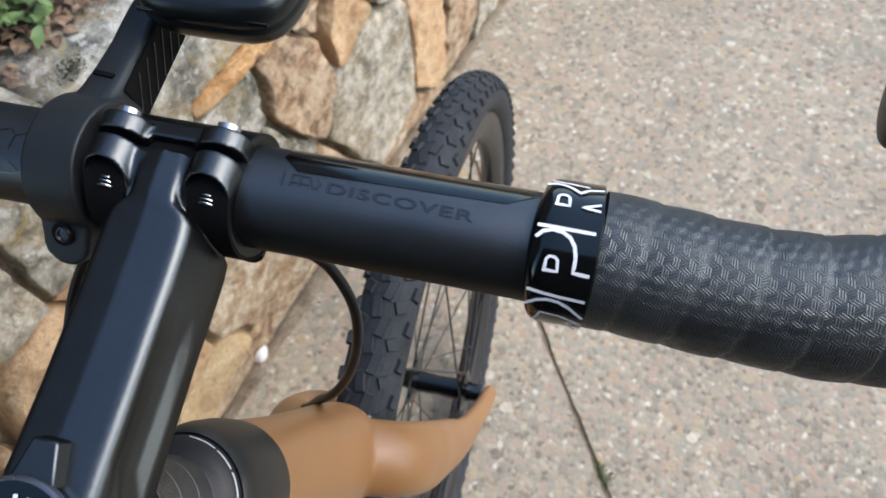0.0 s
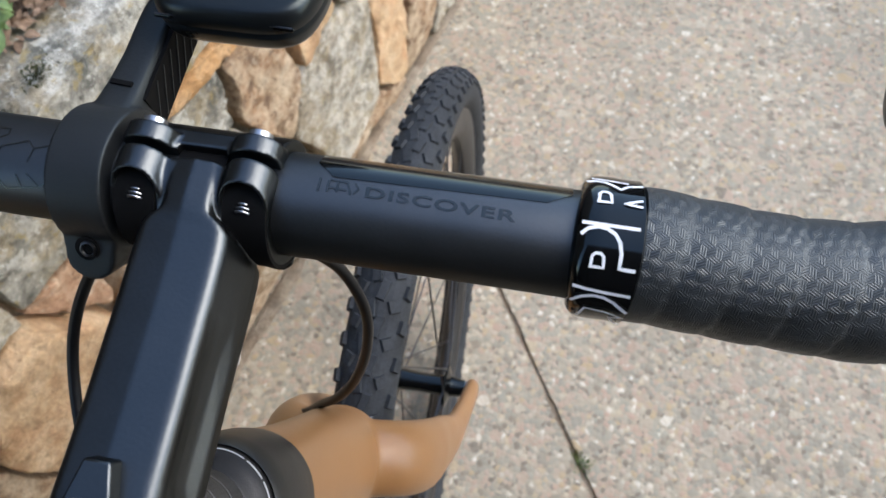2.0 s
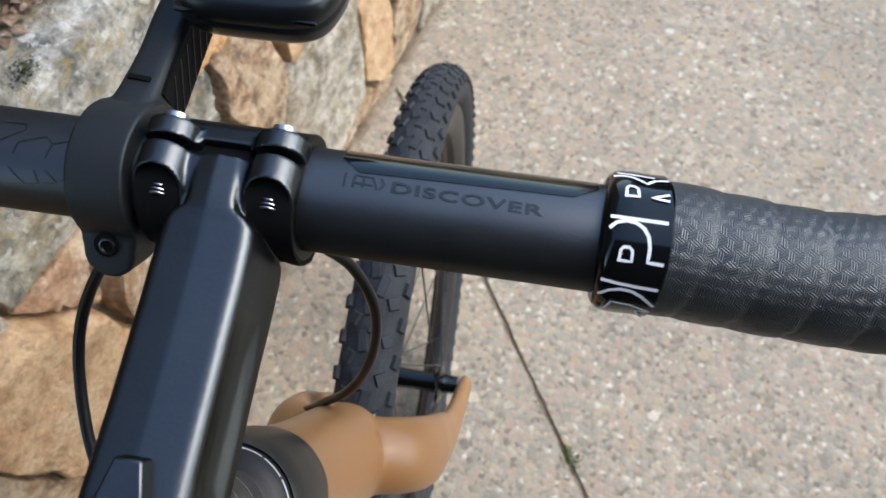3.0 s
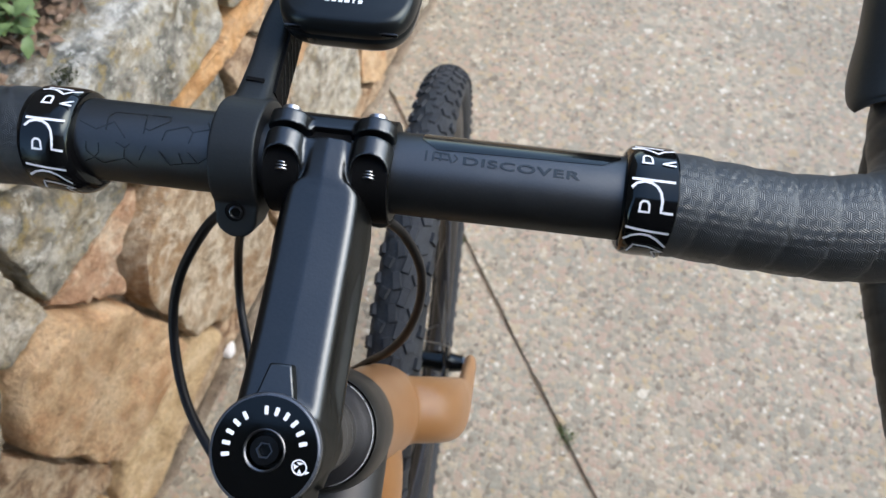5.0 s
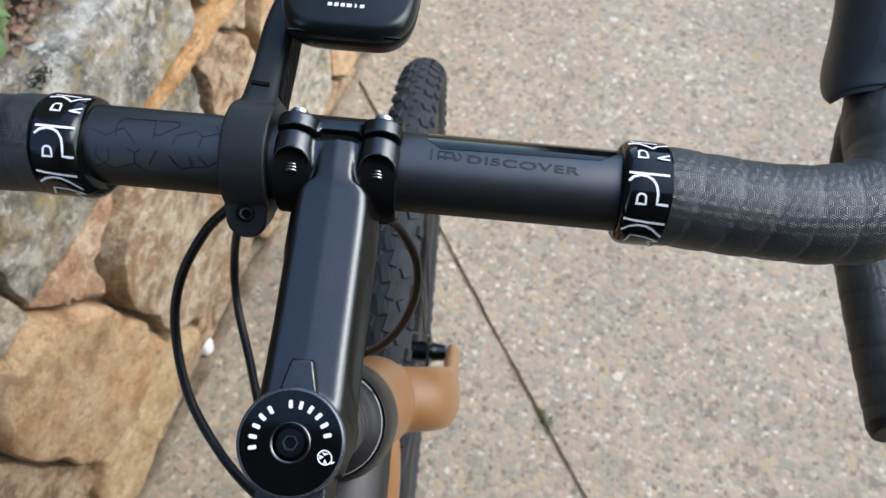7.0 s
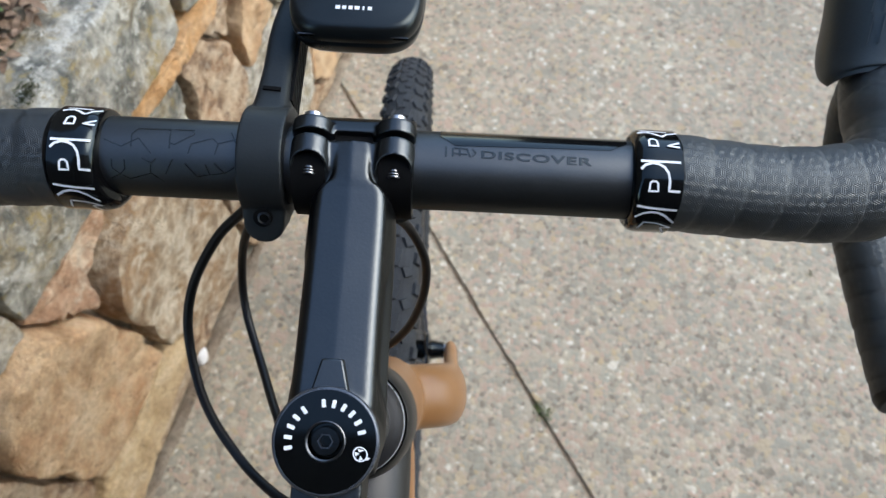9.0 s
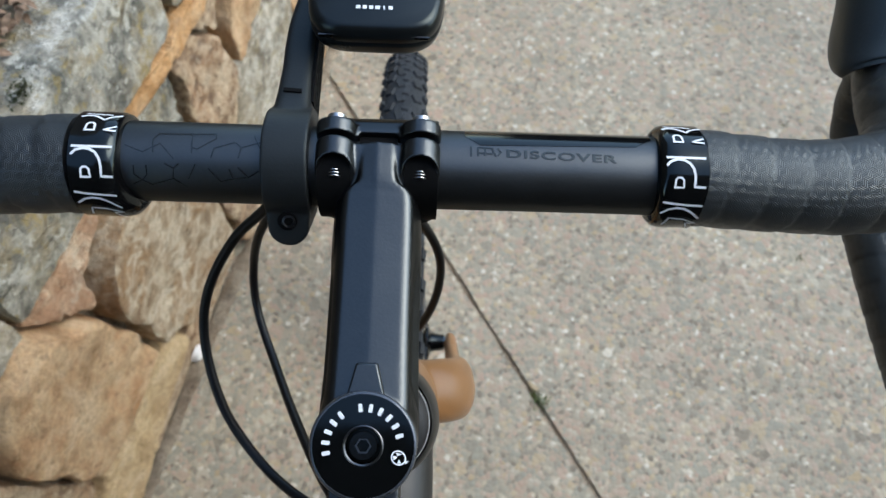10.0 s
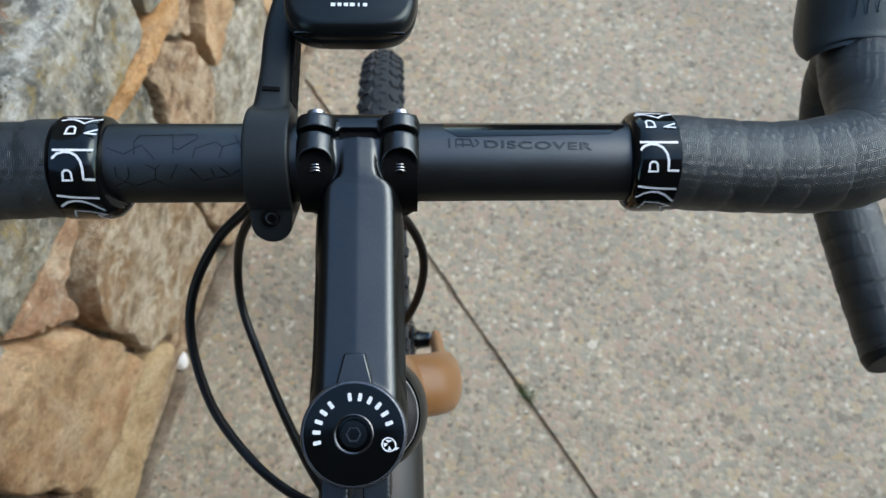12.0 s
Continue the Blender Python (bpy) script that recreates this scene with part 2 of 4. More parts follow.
    tone = mixed(t, 0.8, tone, ramp(t, pits.outputs[0], [(0.30, (0.35, 0.33, 0.31)), (0.42, (1, 1, 1))]), "MULTIPLY")
    if lichen:
        tone = mixed(t, math_of(t, "MULTIPLY", ramp(t, spots.outputs[0], [(0.56, (0, 0, 0)), (0.60, (1, 1, 1))]), lichen), tone, (0.58, 0.56, 0.48))
        tone = mixed(t, math_of(t, "MULTIPLY", ramp(t, spots.outputs[0], [(0.38, (1, 1, 1)), (0.43, (0, 0, 0))]), lichen * 0.8), tone, (0.34, 0.25, 0.075))
    t.links.new(tone, p.inputs["Base Color"])
    p.inputs["Roughness"].default_value = 0.82
    p.inputs["Specular IOR Level"].default_value = 0.3
    rough = math_of(t, "MULTIPLY_ADD", beds.outputs["Fac"], 0.10, math_of(t, "MULTIPLY_ADD", grain.outputs[0], 0.35, math_of(t, "ADD", pits.outputs[0], spots.outputs[0])))
    bumped(t, p, rough, 0.008, 0.75)
    return m


TAPE = tape_material()
CONCRETE = concrete_material()
STONES = {
    "tan": stone_material("tan_sandstone", (0.38, 0.245, 0.130), (0.56, 0.385, 0.220), (0.66, 0.485, 0.300), (0.54, 0.275, 0.125), 0.25, streak=0.32),
    "ochre": stone_material("ochre_stone", (0.40, 0.275, 0.14), (0.56, 0.405, 0.225), (0.68, 0.53, 0.33), (0.42, 0.29, 0.16), 0.4),
    "orange": stone_material("orange_stone", (0.45, 0.245, 0.10), (0.60, 0.345, 0.15), (0.69, 0.45, 0.24), (0.46, 0.34, 0.22), 0.7),
    "brown": stone_material("brown_stone", (0.165, 0.105, 0.066), (0.385, 0.270, 0.168), (0.560, 0.440, 0.300), (0.400, 0.230, 0.120), 0.5, pale=0.45, mottle=0.6),
    "rust": stone_material("rust_stone", (0.29, 0.165, 0.098), (0.45, 0.275, 0.165), (0.57, 0.41, 0.275), (0.40, 0.235, 0.14), 0.6, pale=0.65, mottle=0.4),
    "grey": stone_material("grey_lichen_stone", (0.095, 0.096, 0.082), (0.240, 0.233, 0.195), (0.480, 0.458, 0.388), (0.300, 0.235, 0.130), 0.65, 0.65, pale=0.15, mottle=0.45),
    "buff": stone_material("buff_stone", (0.250, 0.175, 0.105), (0.450, 0.335, 0.215), (0.630, 0.540, 0.400), (0.360, 0.215, 0.105), 0.8, pale=0.85, mottle=0.5),
    "pale": stone_material("pale_stone", (0.165, 0.150, 0.116), (0.335, 0.305, 0.243), (0.580, 0.540, 0.450), (0.310, 0.240, 0.145), 0.5, 0.35, pale=0.35, mottle=0.5),
}
MORTAR = stone_material("grey_mortar", (0.170, 0.136, 0.099), (0.284, 0.231, 0.167), (0.369, 0.306, 0.223), (0.199, 0.143, 0.093), 0.5)


# ---- building tools ----
def part(name, bm, material, parent=None, label="", smooth=True):
    """Links a bmesh as one mesh object under a thing or a part."""
    me = bpy.data.meshes.new(name)
    bmesh.ops.recalc_face_normals(bm, faces=bm.faces)
    bm.to_mesh(me)
    bm.free()
    if smooth:
        me.shade_smooth()
        me.set_sharp_from_angle(angle=radians(42))
    me.materials.append(material)
    ob = new(name, me)
    ob.parent = parent
    return tagged(ob, label)


def empty(name, place=(0, 0, 0), parent=None):
    ob = new(name)
    ob.empty_display_size = 0.02
    ob.location = place
    ob.parent = parent
    return ob


def fused(ob, voxel, rounds=4):
    """Runs overlapping solids together into one cast body with soft edges."""
    r = ob.modifiers.new("fuse", "REMESH")
    r.mode, r.voxel_size, r.use_smooth_shade = "VOXEL", voxel, True
    s = ob.modifiers.new("soften", "SMOOTH")
    s.factor, s.iterations = 0.5, rounds
    return ob


def bevelled(ob, width, segments=2):
    b = ob.modifiers.new("bevel", "BEVEL")
    b.width, b.segments, b.limit_method = width, segments, "ANGLE"
    b.angle_limit = radians(40)
    return ob


def box(bm, centre, size, turn=None):
    m = Matrix.Translation(centre) @ (turn or Matrix()) @ Matrix.Diagonal((*size, 1))
    bmesh.ops.create_cube(bm, size=1, matrix=m)


def rod(bm, a, b, r1, r2=None, segs=24):
    a, b = Vector(a), Vector(b)
    m = Matrix.Translation((a + b) / 2) @ (b - a).to_track_quat("Z", "Y").to_matrix().to_4x4()
    bmesh.ops.create_cone(bm, cap_ends=True, segments=segs, radius1=r1, radius2=r1 if r2 is None else r2, depth=(b - a).length, matrix=m)


def ball(bm, centre, size, turn=None, segs=24):
    m = Matrix.Translation(centre) @ (turn or Matrix()) @ Matrix.Diagonal((*size, 1))
    bmesh.ops.create_uvsphere(bm, u_segments=segs, v_segments=segs // 2, radius=1, matrix=m)


def spline(points, steps):
    """Catmull-Rom through the points (rows of any length)."""
    p = [np.array(q, float) for q in points]
    p = [2 * p[0] - p[1], *p, 2 * p[-1] - p[-2]]
    out = []
    for i in range(1, len(p) - 2):
        for k in range(steps):
            u = k / steps
            out.append(0.5 * (2 * p[i] + (p[i + 1] - p[i - 1]) * u + (2 * p[i - 1] - 5 * p[i] + 4 * p[i + 1] - p[i + 2]) * u**2
                              + (3 * p[i] - p[i - 1] - 3 * p[i + 1] + p[i + 2]) * u**3))
    return out + [p[-2]]


def sweep(bm, rows, segs=20, steps=6, side=(1, 0, 0), shape=None, square=2.0, turns=None):
    """A tube through rows of x, y, z, half-width along side, half-width across. shape(s, angle) scales the radius; UVs are in metres;
    turns=(pitch, sign) also counts the turns of a winding in a second UV layer."""
    line = spline(rows, steps)
    uv = bm.loops.layers.uv.new("UVMap")
    wound = bm.loops.layers.uv.new("turn") if turns else None
    rings, lengths, s = [], [], 0.0
    for i, q in enumerate(line):
        c = Vector(q[:3])
        ahead = (Vector(line[min(i + 1, len(line) - 1)][:3]) - Vector(line[max(i - 1, 0)][:3])).normalized()
        if i:
            s += (c - Vector(line[i - 1][:3])).length
        a = Vector(side)
        a = (a - ahead * a.dot(ahead)).normalized()
        b = ahead.cross(a)
        ring = []
        for k in range(segs):
            w = 2 * math.pi * k / segs
            co, si = math.cos(w), math.sin(w)
            f = (abs(co) ** square + abs(si) ** square) ** (-1 / square)
            f *= shape(s, w) if shape else 1
            ring.append(bm.verts.new(c + a * (q[3] * co * f) + b * (q[4] * si * f)))
        rings.append(ring)
        lengths.append(s)
    for i in range(len(rings) - 1):
        for k in range(segs):
            face = bm.faces.new((rings[i][k], rings[i][(k + 1) % segs], rings[i + 1][(k + 1) % segs], rings[i + 1][k]))
            r = line[i][3]
            for loop, (j, n) in zip(face.loops, ((i, k), (i, k + 1), (i + 1, k + 1), (i + 1, k))):
                loop[uv].uv = (lengths[j], 2 * math.pi * r * n / segs)
                if turns:
                    loop[wound].uv = (lengths[j] / turns[0] + turns[1] * n / segs + 0.25, 0.0)
    bm.faces.new(rings[0][::-1])
    bm.faces.new(rings[-1])


def turned(bm, profile, segs=48, closed=True):
    """Turns a profile of (radius, height) round z."""
    rings = [[bm.verts.new((r * math.cos(2 * math.pi * k / segs), r * math.sin(2 * math.pi * k / segs), h)) for k in range(segs)] for r, h in profile]
    pairs = list(zip(rings, rings[1:])) + ([(rings[-1], rings[0])] if closed else [])
    for a, b in pairs:
        for k in range(segs):
            bm.faces.new((a[k], a[(k + 1) % segs], b[(k + 1) % segs], b[k]))
    if not closed:
        bm.faces.new(rings[0][::-1])
        bm.faces.new(rings[-1])


def moved(bm, m):
    bmesh.ops.transform(bm, matrix=m, verts=bm.verts)
    return bm


# ---- ground ----
WALL_X, WALL_SLOPE, WALL_TOP = -0.438, 0.249, 0.695
ALONG = Vector((WALL_SLOPE, 1, 0)).normalized()
OUT = Vector((ALONG.y, -ALONG.x, 0))
JOINT_A, JOINT_B = Vector((-0.237, 0.917, 0)), Vector((0.249, 0.112, 0))
JOINT = (JOINT_B - JOINT_A).normalized()


def ground():
    bm = bmesh.new()
    bmesh.ops.create_grid(bm, x_segments=8, y_segments=8, size=400, matrix=Matrix.Translation((0, 0, -0.0045)))
    sheet = tagged(part("ground", bm, MORTAR, smooth=False), "dark grit and soil below the concrete paving", "ground", kind="structure")
    across = Vector((-JOINT.y, JOINT.x, 0))
    for sign in (1, -1):
        bm = bmesh.new()
        edge = []
        for k in range(1501):
            d = -3.0 + 6.0 * k / 1500
            wobble = 0.0016 * noise.noise((d * 150, sign * 5, 0)) + 0.0024 * noise.noise((d * 50, sign * 7, 1)) + 0.0020 * noise.noise((d * 9, sign, 3))
            edge.append(JOINT_A + JOINT * d + across * (sign * 0.0045 + wobble))
        edge = [edge[0] - JOINT * 300, *edge, edge[-1] + JOINT * 300]
        far = [edge[-1] + across * (sign * 300), edge[0] + across * (sign * 300)]
        top = [bm.verts.new((p.x, p.y, 0)) for p in edge + far]
        low = [bm.verts.new((p.x, p.y, -0.010)) for p in edge + far]
        bm.faces.new(top)
        bm.faces.new(low[::-1])
        for i in range(len(top)):
            bm.faces.new((top[i], low[i], low[(i + 1) % len(top)], top[(i + 1) % len(top)]))
        part("paving_slab", bm, CONCRETE, sheet, smooth=False)


ground()


def unseen_wall(name, start, way, count, height, label):
    """Plain dark boarded wall, added out of view to darken what the black parts reflect."""
    bm = bmesh.new()
    turn = Matrix.Rotation(math.atan2(way.y, way.x), 4, "Z")
    back = Vector((way.y, -way.x, 0))
    for k in range(count):
        p = start + way * (0.2 * k + 0.1)
        box(bm, (p.x, p.y, height / 2), (0.192, 0.05, height), turn)
    p = start + way * (0.1 * count) + back * 0.04
    box(bm, (p.x, p.y, height / 2), (0.2 * count, 0.04, height), turn)
    tagged(part(name, bm, BOARDS, smooth=False), label, "wall", kind="structure")


BOARDS = plain("dark_boards", (0.012, 0.010, 0.008), (0.03, 0.024, 0.018), 0.7, scale=6, fine=60, bump=0.002)
# Added stand-in for whoever holds the camera: blackens the cap's reflection.
unseen_wall("wall_south", Vector((-0.60, -0.76, 0)), Vector((1, 0, 0)), 16, 2.5, "added unseen dark boarded wall that darkens reflections from behind the camera")
# Added out of view so the bar's forward edge reflects something dark.
unseen_wall("wall_north", Vector((6.0, 3.4, 0)), Vector((-1, 0, 0)), 28, 1.9, "added unseen dark boarded wall that darkens reflections from beyond the paving")
# Added unseen; its height is set to darken the stem's left facet.
unseen_wall("wall_west", Vector((WALL_X, 0, 0)) - OUT * 1.95 - ALONG * 2.5, ALONG, 30, 4.3, "added unseen dark boarded wall that darkens reflections from behind the soil bed")


# ---- stone wall ----
# y along, z up, half-length, half-height, lean in degrees, how far it stands out, kind of stone
SEEN = [
    (0.062, 0.333, 0.112, 0.178, 10, 0.020, "tan"), (0.062, 0.096, 0.112, 0.034, 9, 0.008, "ochre"),
    (0.300, 0.250, 0.108, 0.235, 24, 0.020, "buff"), (0.152, 0.475, 0.048, 0.050, -30, 0.006, "rust"),
    (0.150, 0.580, 0.075, 0.075, 0, 0.012, "grey"), (0.345, 0.635, 0.150, 0.100, -8, 0.020, "grey"),
    (0.452, 0.535, 0.120, 0.021, 0, 0.018, "orange"), (0.505, 0.402, 0.068, 0.095, 8, 0.012, "brown"),
    (0.630, 0.425, 0.055, 0.064, -20, 0.016, "tan"), (0.660, 0.225, 0.112, 0.135, -8, 0.016, "pale"),
]
MORE = [
    (0.610, 0.545, 0.050, 0.026, 0, 0.010, "grey"), (0.556, 0.482, 0.030, 0.032, 0, 0.010, "brown"),
    (0.440, 0.340, 0.034, 0.060, 20, 0.003, "grey"), (0.838, 0.205, 0.056, 0.130, -6, 0.012, "tan"),
    (0.980, 0.140, 0.085, 0.120, 0, 0.014, "brown"), (0.745, 0.475, 0.080, 0.090, 0, 0.012, "pale"),
    (0.600, 0.615, 0.110, 0.080, 5, 0.014, "grey"), (0.505, 0.110, 0.070, 0.100, 8, 0.012, "brown"),
    (-0.050, 0.295, 0.036, 0.120, -6, 0.003, "brown"), (-0.130, 0.140, 0.065, 0.090, 0, 0.012, "ochre"),
]
REST = [
    (-0.080, 0.530, 0.085, 0.100, 5, 0.012, "pale"), (0.060, 0.585, 0.060, 0.065, -8, 0.012, "pale"),
    (0.050, 0.690, 0.090, 0.045, 0, 0.016, "grey"), (0.205, 0.690, 0.070, 0.042, 0, 0.010, "pale"),
    (0.280, 0.035, 0.110, 0.032, 0, -0.004, "brown"), (0.860, 0.420, 0.080, 0.080, 0, 0.012, "brown"),
    (0.790, 0.620, 0.090, 0.080, 0, 0.012, "grey"), (0.940, 0.570, 0.080, 0.080, 0, 0.012, "tan"),
    (0.740, 0.030, 0.050, 0.034, 0, 0.006, "brown"), (0.420, 0.440, 0.030, 0.045, 25, 0.003, "grey"),
]


def wall_stones():
    dice = random.Random(4)
    stones = SEEN + MORE + REST
    for k in range(12):
        for row in range(4):
            for start, step in ((1.08, 0.19), (-0.26, -0.19)):
                stones.append((start + step * k + dice.uniform(-0.04, 0.04) + 0.07 * (row % 2), 0.09 + 0.18 * row + dice.uniform(-0.03, 0.03),
                               dice.uniform(0.07, 0.12), dice.uniform(0.065, 0.1), dice.uniform(-15, 15), dice.uniform(0.004, 0.018),
                               dice.choice(["tan", "brown", "pale", "grey", "buff", "brown"])))
    return stones


def stone_wall():
    stones = wall_stones()
    y0, z0, ha, hb, lean = (np.array([s[n] for s in stones]) for n in range(5))
    u0 = y0 / ALONG.y
    co, si = np.cos(np.radians(lean)), np.sin(np.radians(lean))

    stretch = np.sqrt(ha / hb)
    size = ha * hb
    plank = np.array([s[6] == "orange" for s in stones])

    def owner(u, z):
        far = np.abs(z - z0[plank][0]) > 0.04
        wander = 0.010 if far else 0.003
        u, z = u + wander * noise.noise((u * 16, z * 16, 0)), z + wander * noise.noise((u * 16, z * 16, 5))
        du, dz = u - u0, z - z0
        if np.any(plank & (np.abs(du) < ha) & (np.abs(dz) < hb)):
            return int(np.argmax(plank))
        return int(np.argmin(((du * co + dz * si) / stretch) ** 2 + ((-du * si + dz * co) * stretch) ** 2 - size + plank))

    base = Vector((WALL_X, 0, 0))
    bm = bmesh.new()
    low, high = -2.6, 3.5
    n = 90
    cols = []
    for k in range(n + 1):
        u = low + (high - low) * k / n
        p = base + ALONG * u
        cols.append([bm.verts.new(p - OUT * (0.011 + 0.002 * noise.noise((u * 9, 0, 0))) + Vector((0, 0, -0.01))), bm.verts.new(p - OUT * 0.011 + Vector((0, 0, WALL_TOP - 0.02))),
                     bm.verts.new(p - OUT * 0.30 + Vector((0, 0, WALL_TOP - 0.02))), bm.verts.new(p - OUT * 0.30 + Vector((0, 0, -0.01)))])
    for a, b in zip(cols, cols[1:]):
        for i in range(4):
            bm.faces.new((a[i], b[i], b[(i + 1) % 4], a[(i + 1) % 4]))
    bm.faces.new(cols[0])
    bm.faces.new(cols[-1][::-1])
    core = tagged(part("wall_west", bm, MORTAR, smooth=False), "low garden wall of mortared tan and grey field stones", "wall", kind="structure")
    rays = 64
    for i, (sy, sz, a, b, _, proud, kind) in enumerate(stones):
        outline = []
        for k in range(rays):
            w = 2 * math.pi * k / rays
            d, step = 0.0, 0.002
            while d < 0.4:
                u, z = u0[i] + (d + step) * math.cos(w), z0[i] + (d + step) * math.sin(w)
                if owner(u, z) != i or z > WALL_TOP or z < 0.004 or not low < u < high:
                    break
                d += step
            outline.append(d)
        smooth = [(outline[k - 1] + 6 * outline[k] + outline[(k + 1) % rays]) / 8 for k in range(rays)]
        if max(smooth) < 0.02:
            continue
        seed = Vector((i * 3.7, i * 1.3, 0))
        slant = (0.05 * math.sin(i * 2.3), 0.06 * math.cos(i * 3.1))
        bm = bmesh.new()
        rings = []
        for f, depth in ((1.0, -0.07), (1.0, -0.004), (0.996, 0.55), (0.982, 0.88), (0.955, 0.985), (0.90, 1.0), (0.74, 1.0), (0.62, 1.0), (0.5, 1.0), (0.38, 1.0), (0.26, 1.0), (0.12, 1.0)):
            ring = []
            for k in range(rays):
                w = 2 * math.pi * k / rays
                edge = max(smooth[k] - 0.0064 + 0.005 * noise.noise((3 * math.cos(w) + i, 3 * math.sin(w), i)), 0.012)
                u, z = u0[i] + edge * f * math.cos(w), z0[i] + edge * f * math.sin(w)
                z = min(z, WALL_TOP + 0.01)
                rough = 0.012 * (0.3 - abs(noise.noise(Vector((u * 9, z * 9, 0)) + seed))) + 0.008 * abs(noise.noise(Vector((u * 26, z * 26, 1)) + seed)) + 0.003 * noise.noise(Vector((u * 75, z * 75, 2)) + seed)
                rough += slant[0] * (u - u0[i]) + slant[1] * (z - z0[i])
                out = depth if depth <= 0 else depth * (proud + 0.006) + min(f, 1.0) * 0.2 * rough + (depth >= 0.8) * 0.8 * rough
                ring.append(bm.verts.new(Vector((u, z, out))))
            rings.append(ring)
        for r, s in zip(rings, rings[1:]):
            for k in range(rays):
                bm.faces.new((r[k], r[(k + 1) % rays], s[(k + 1) % rays], s[k]))
        bm.faces.new(rings[-1])
        frame_m = Matrix((ALONG, (0, 0, 1), OUT)).transposed().to_4x4()
        frame_m.translation = base
        centre = frame_m @ Vector((u0[i], z0[i], 0))
        moved(bm, Matrix.Translation(-centre) @ frame_m)
        ob = part("stone", bm, STONES[kind], core)
        ob.location = centre


stone_wall()


def foot_seam():
    """A low uneven strip in the mortar's colour where the wall meets the paving."""
    bm = bmesh.new()
    rows = []
    for k in range(60):
        p = Vector((WALL_X, 0, 0)) + ALONG * (-0.7 + 0.04 * k) + OUT * (0.017 + 0.006 * noise.noise((k * 0.37, 2, 0)))
        rows.append((p.x, p.y, -0.0005, 0.014 + 0.009 * noise.noise((k * 0.6, 5, 0)), 0.004))
    sweep(bm, rows, segs=12, steps=4, shape=lambda d, w: 1 + 0.3 * noise.noise((d * 70, w, 0)))
    tagged(part("dirt_seam", bm, MORTAR), "low mortar-coloured strip along the foot of the wall", "dirt", kind="stuff")


foot_seam()


def planting_bed():
    bm = bmesh.new()
    bmesh.ops.create_grid(bm, x_segments=60, y_segments=140, size=1)
    for v in bm.verts:
        u, d = 0.45 + v.co.y * 3.0, 0.03 + (v.co.x + 1) * 1.0
        p = Vector((WALL_X, 0, 0)) + ALONG * u - OUT * d
        h = WALL_TOP - 0.012 + 0.12 * min(d - 0.03, 0.5) + 0.012 * noise.noise((u * 6, d * 6, 0))
        v.co = (p.x, p.y, h)
    edge = [e for e in bm.edges if e.is_boundary]
    fall = bmesh.ops.extrude_edge_only(bm, edges=edge)["geom"]
    for v in fall:
        if isinstance(v, bmesh.types.BMVert):
            v.co.z = 0.0
    bed = tagged(part("planting_bed", bm, SOIL), "dark soil bed behind the wall top", "soil", kind="structure")
    dice = random.Random(8)

    def leaf(bm, place, length, width, lift):
        turn = Matrix.Translation(place) @ Euler((dice.uniform(-0.5, 0.5) + lift, dice.uniform(-0.5, 0.5), dice.uniform(0, 6.28))).to_matrix().to_4x4()
        rows = [(0, 0), (0.35, 0.5), (0.7, 0.4), (1, 0)]
        line = []
        for f, w in rows:
            z = 0.25 * length * math.sin(f * 2.6)
            line.append([bm.verts.new(turn @ Vector((sx * w * width, f * length, z + abs(sx) * w * 0.2 * width))) for sx in (-1, 0, 1)])
        for r, s in zip(line, line[1:]):
            for k in (0, 1):
                bm.faces.new((r[k], r[k + 1], s[k + 1], s[k]))

    bm = bmesh.new()
    for _ in range(3200):
        u, d = dice.uniform(-0.5, 1.0), 0.03 + 0.4 * dice.random() ** 1.5
        p = Vector((WALL_X, 0, WALL_TOP - 0.004 + 0.12 * d)) + ALONG * u - OUT * d
        leaf(bm, p, dice.uniform(0.010, 0.028), dice.uniform(0.005, 0.013), 0)
    tagged(part("leaf_litter", bm, LITTER), "brown dry leaves lying on the soil", "leaves", kind="stuff")
    for place, count, spread in (((-0.448, 0.305, 0.700), 36, 0.04), ((-0.50, 0.38, 0.71), 40, 0.05), ((-0.56, 0.26, 0.71), 34, 0.05)):
        bm = bmesh.new()
        for _ in range(3 * count):
            p = Vector(place) + Vector((dice.gauss(0, spread) * 0.6, dice.gauss(0, spread) * 0.6, dice.uniform(0, 0.035)))
            leaf(bm, p, dice.uniform(0.014, 0.028), dice.uniform(0.009, 0.017), 0.3)
        tagged(part("ground_cover", bm, LEAF), "small green leafy plant growing on the soil bed", "plant", "plants on the bed", "stuff")


planting_bed()


def moss_tuft(place, size, seed):
    dice = random.Random(seed)
    bm = bmesh.new()
    for _ in range(70):
        p = Vector((dice.gauss(0, size * 0.4), dice.gauss(0, size * 0.4), 0))
        tip = p + Vector((dice.uniform(-1, 1), dice.uniform(-1, 1), dice.uniform(0.6, 1.6))) * size * 0.35
        w = Vector((dice.uniform(-1, 1), dice.uniform(-1, 1), 0)).normalized() * size * 0.09
        mid = (p + tip) / 2
        v = [bm.verts.new(q) for q in (p - w * 0.4, p + w * 0.4, mid + w, tip, mid - w)]
        bm.faces.new(v)
    ob = tagged(part("weed_tuft", bm, LEAF if size > 0.0165 else MOSS), "tiny green weed rooted in the paving joint", "weed", "weeds in the joint")
    ob.location = place


moss_tuft((0.228, 0.155, -0.002), 0.017, 1)
moss_tuft((0.219, 0.168, -0.002), 0.012, 2)
moss_tuft((0.765, 0.757, -0.003), 0.011, 3)
moss_tuft((0.741, 0.450, -0.003), 0.012, 4)
moss_tuft((-0.218, 0.886, -0.004), 0.009, 5)
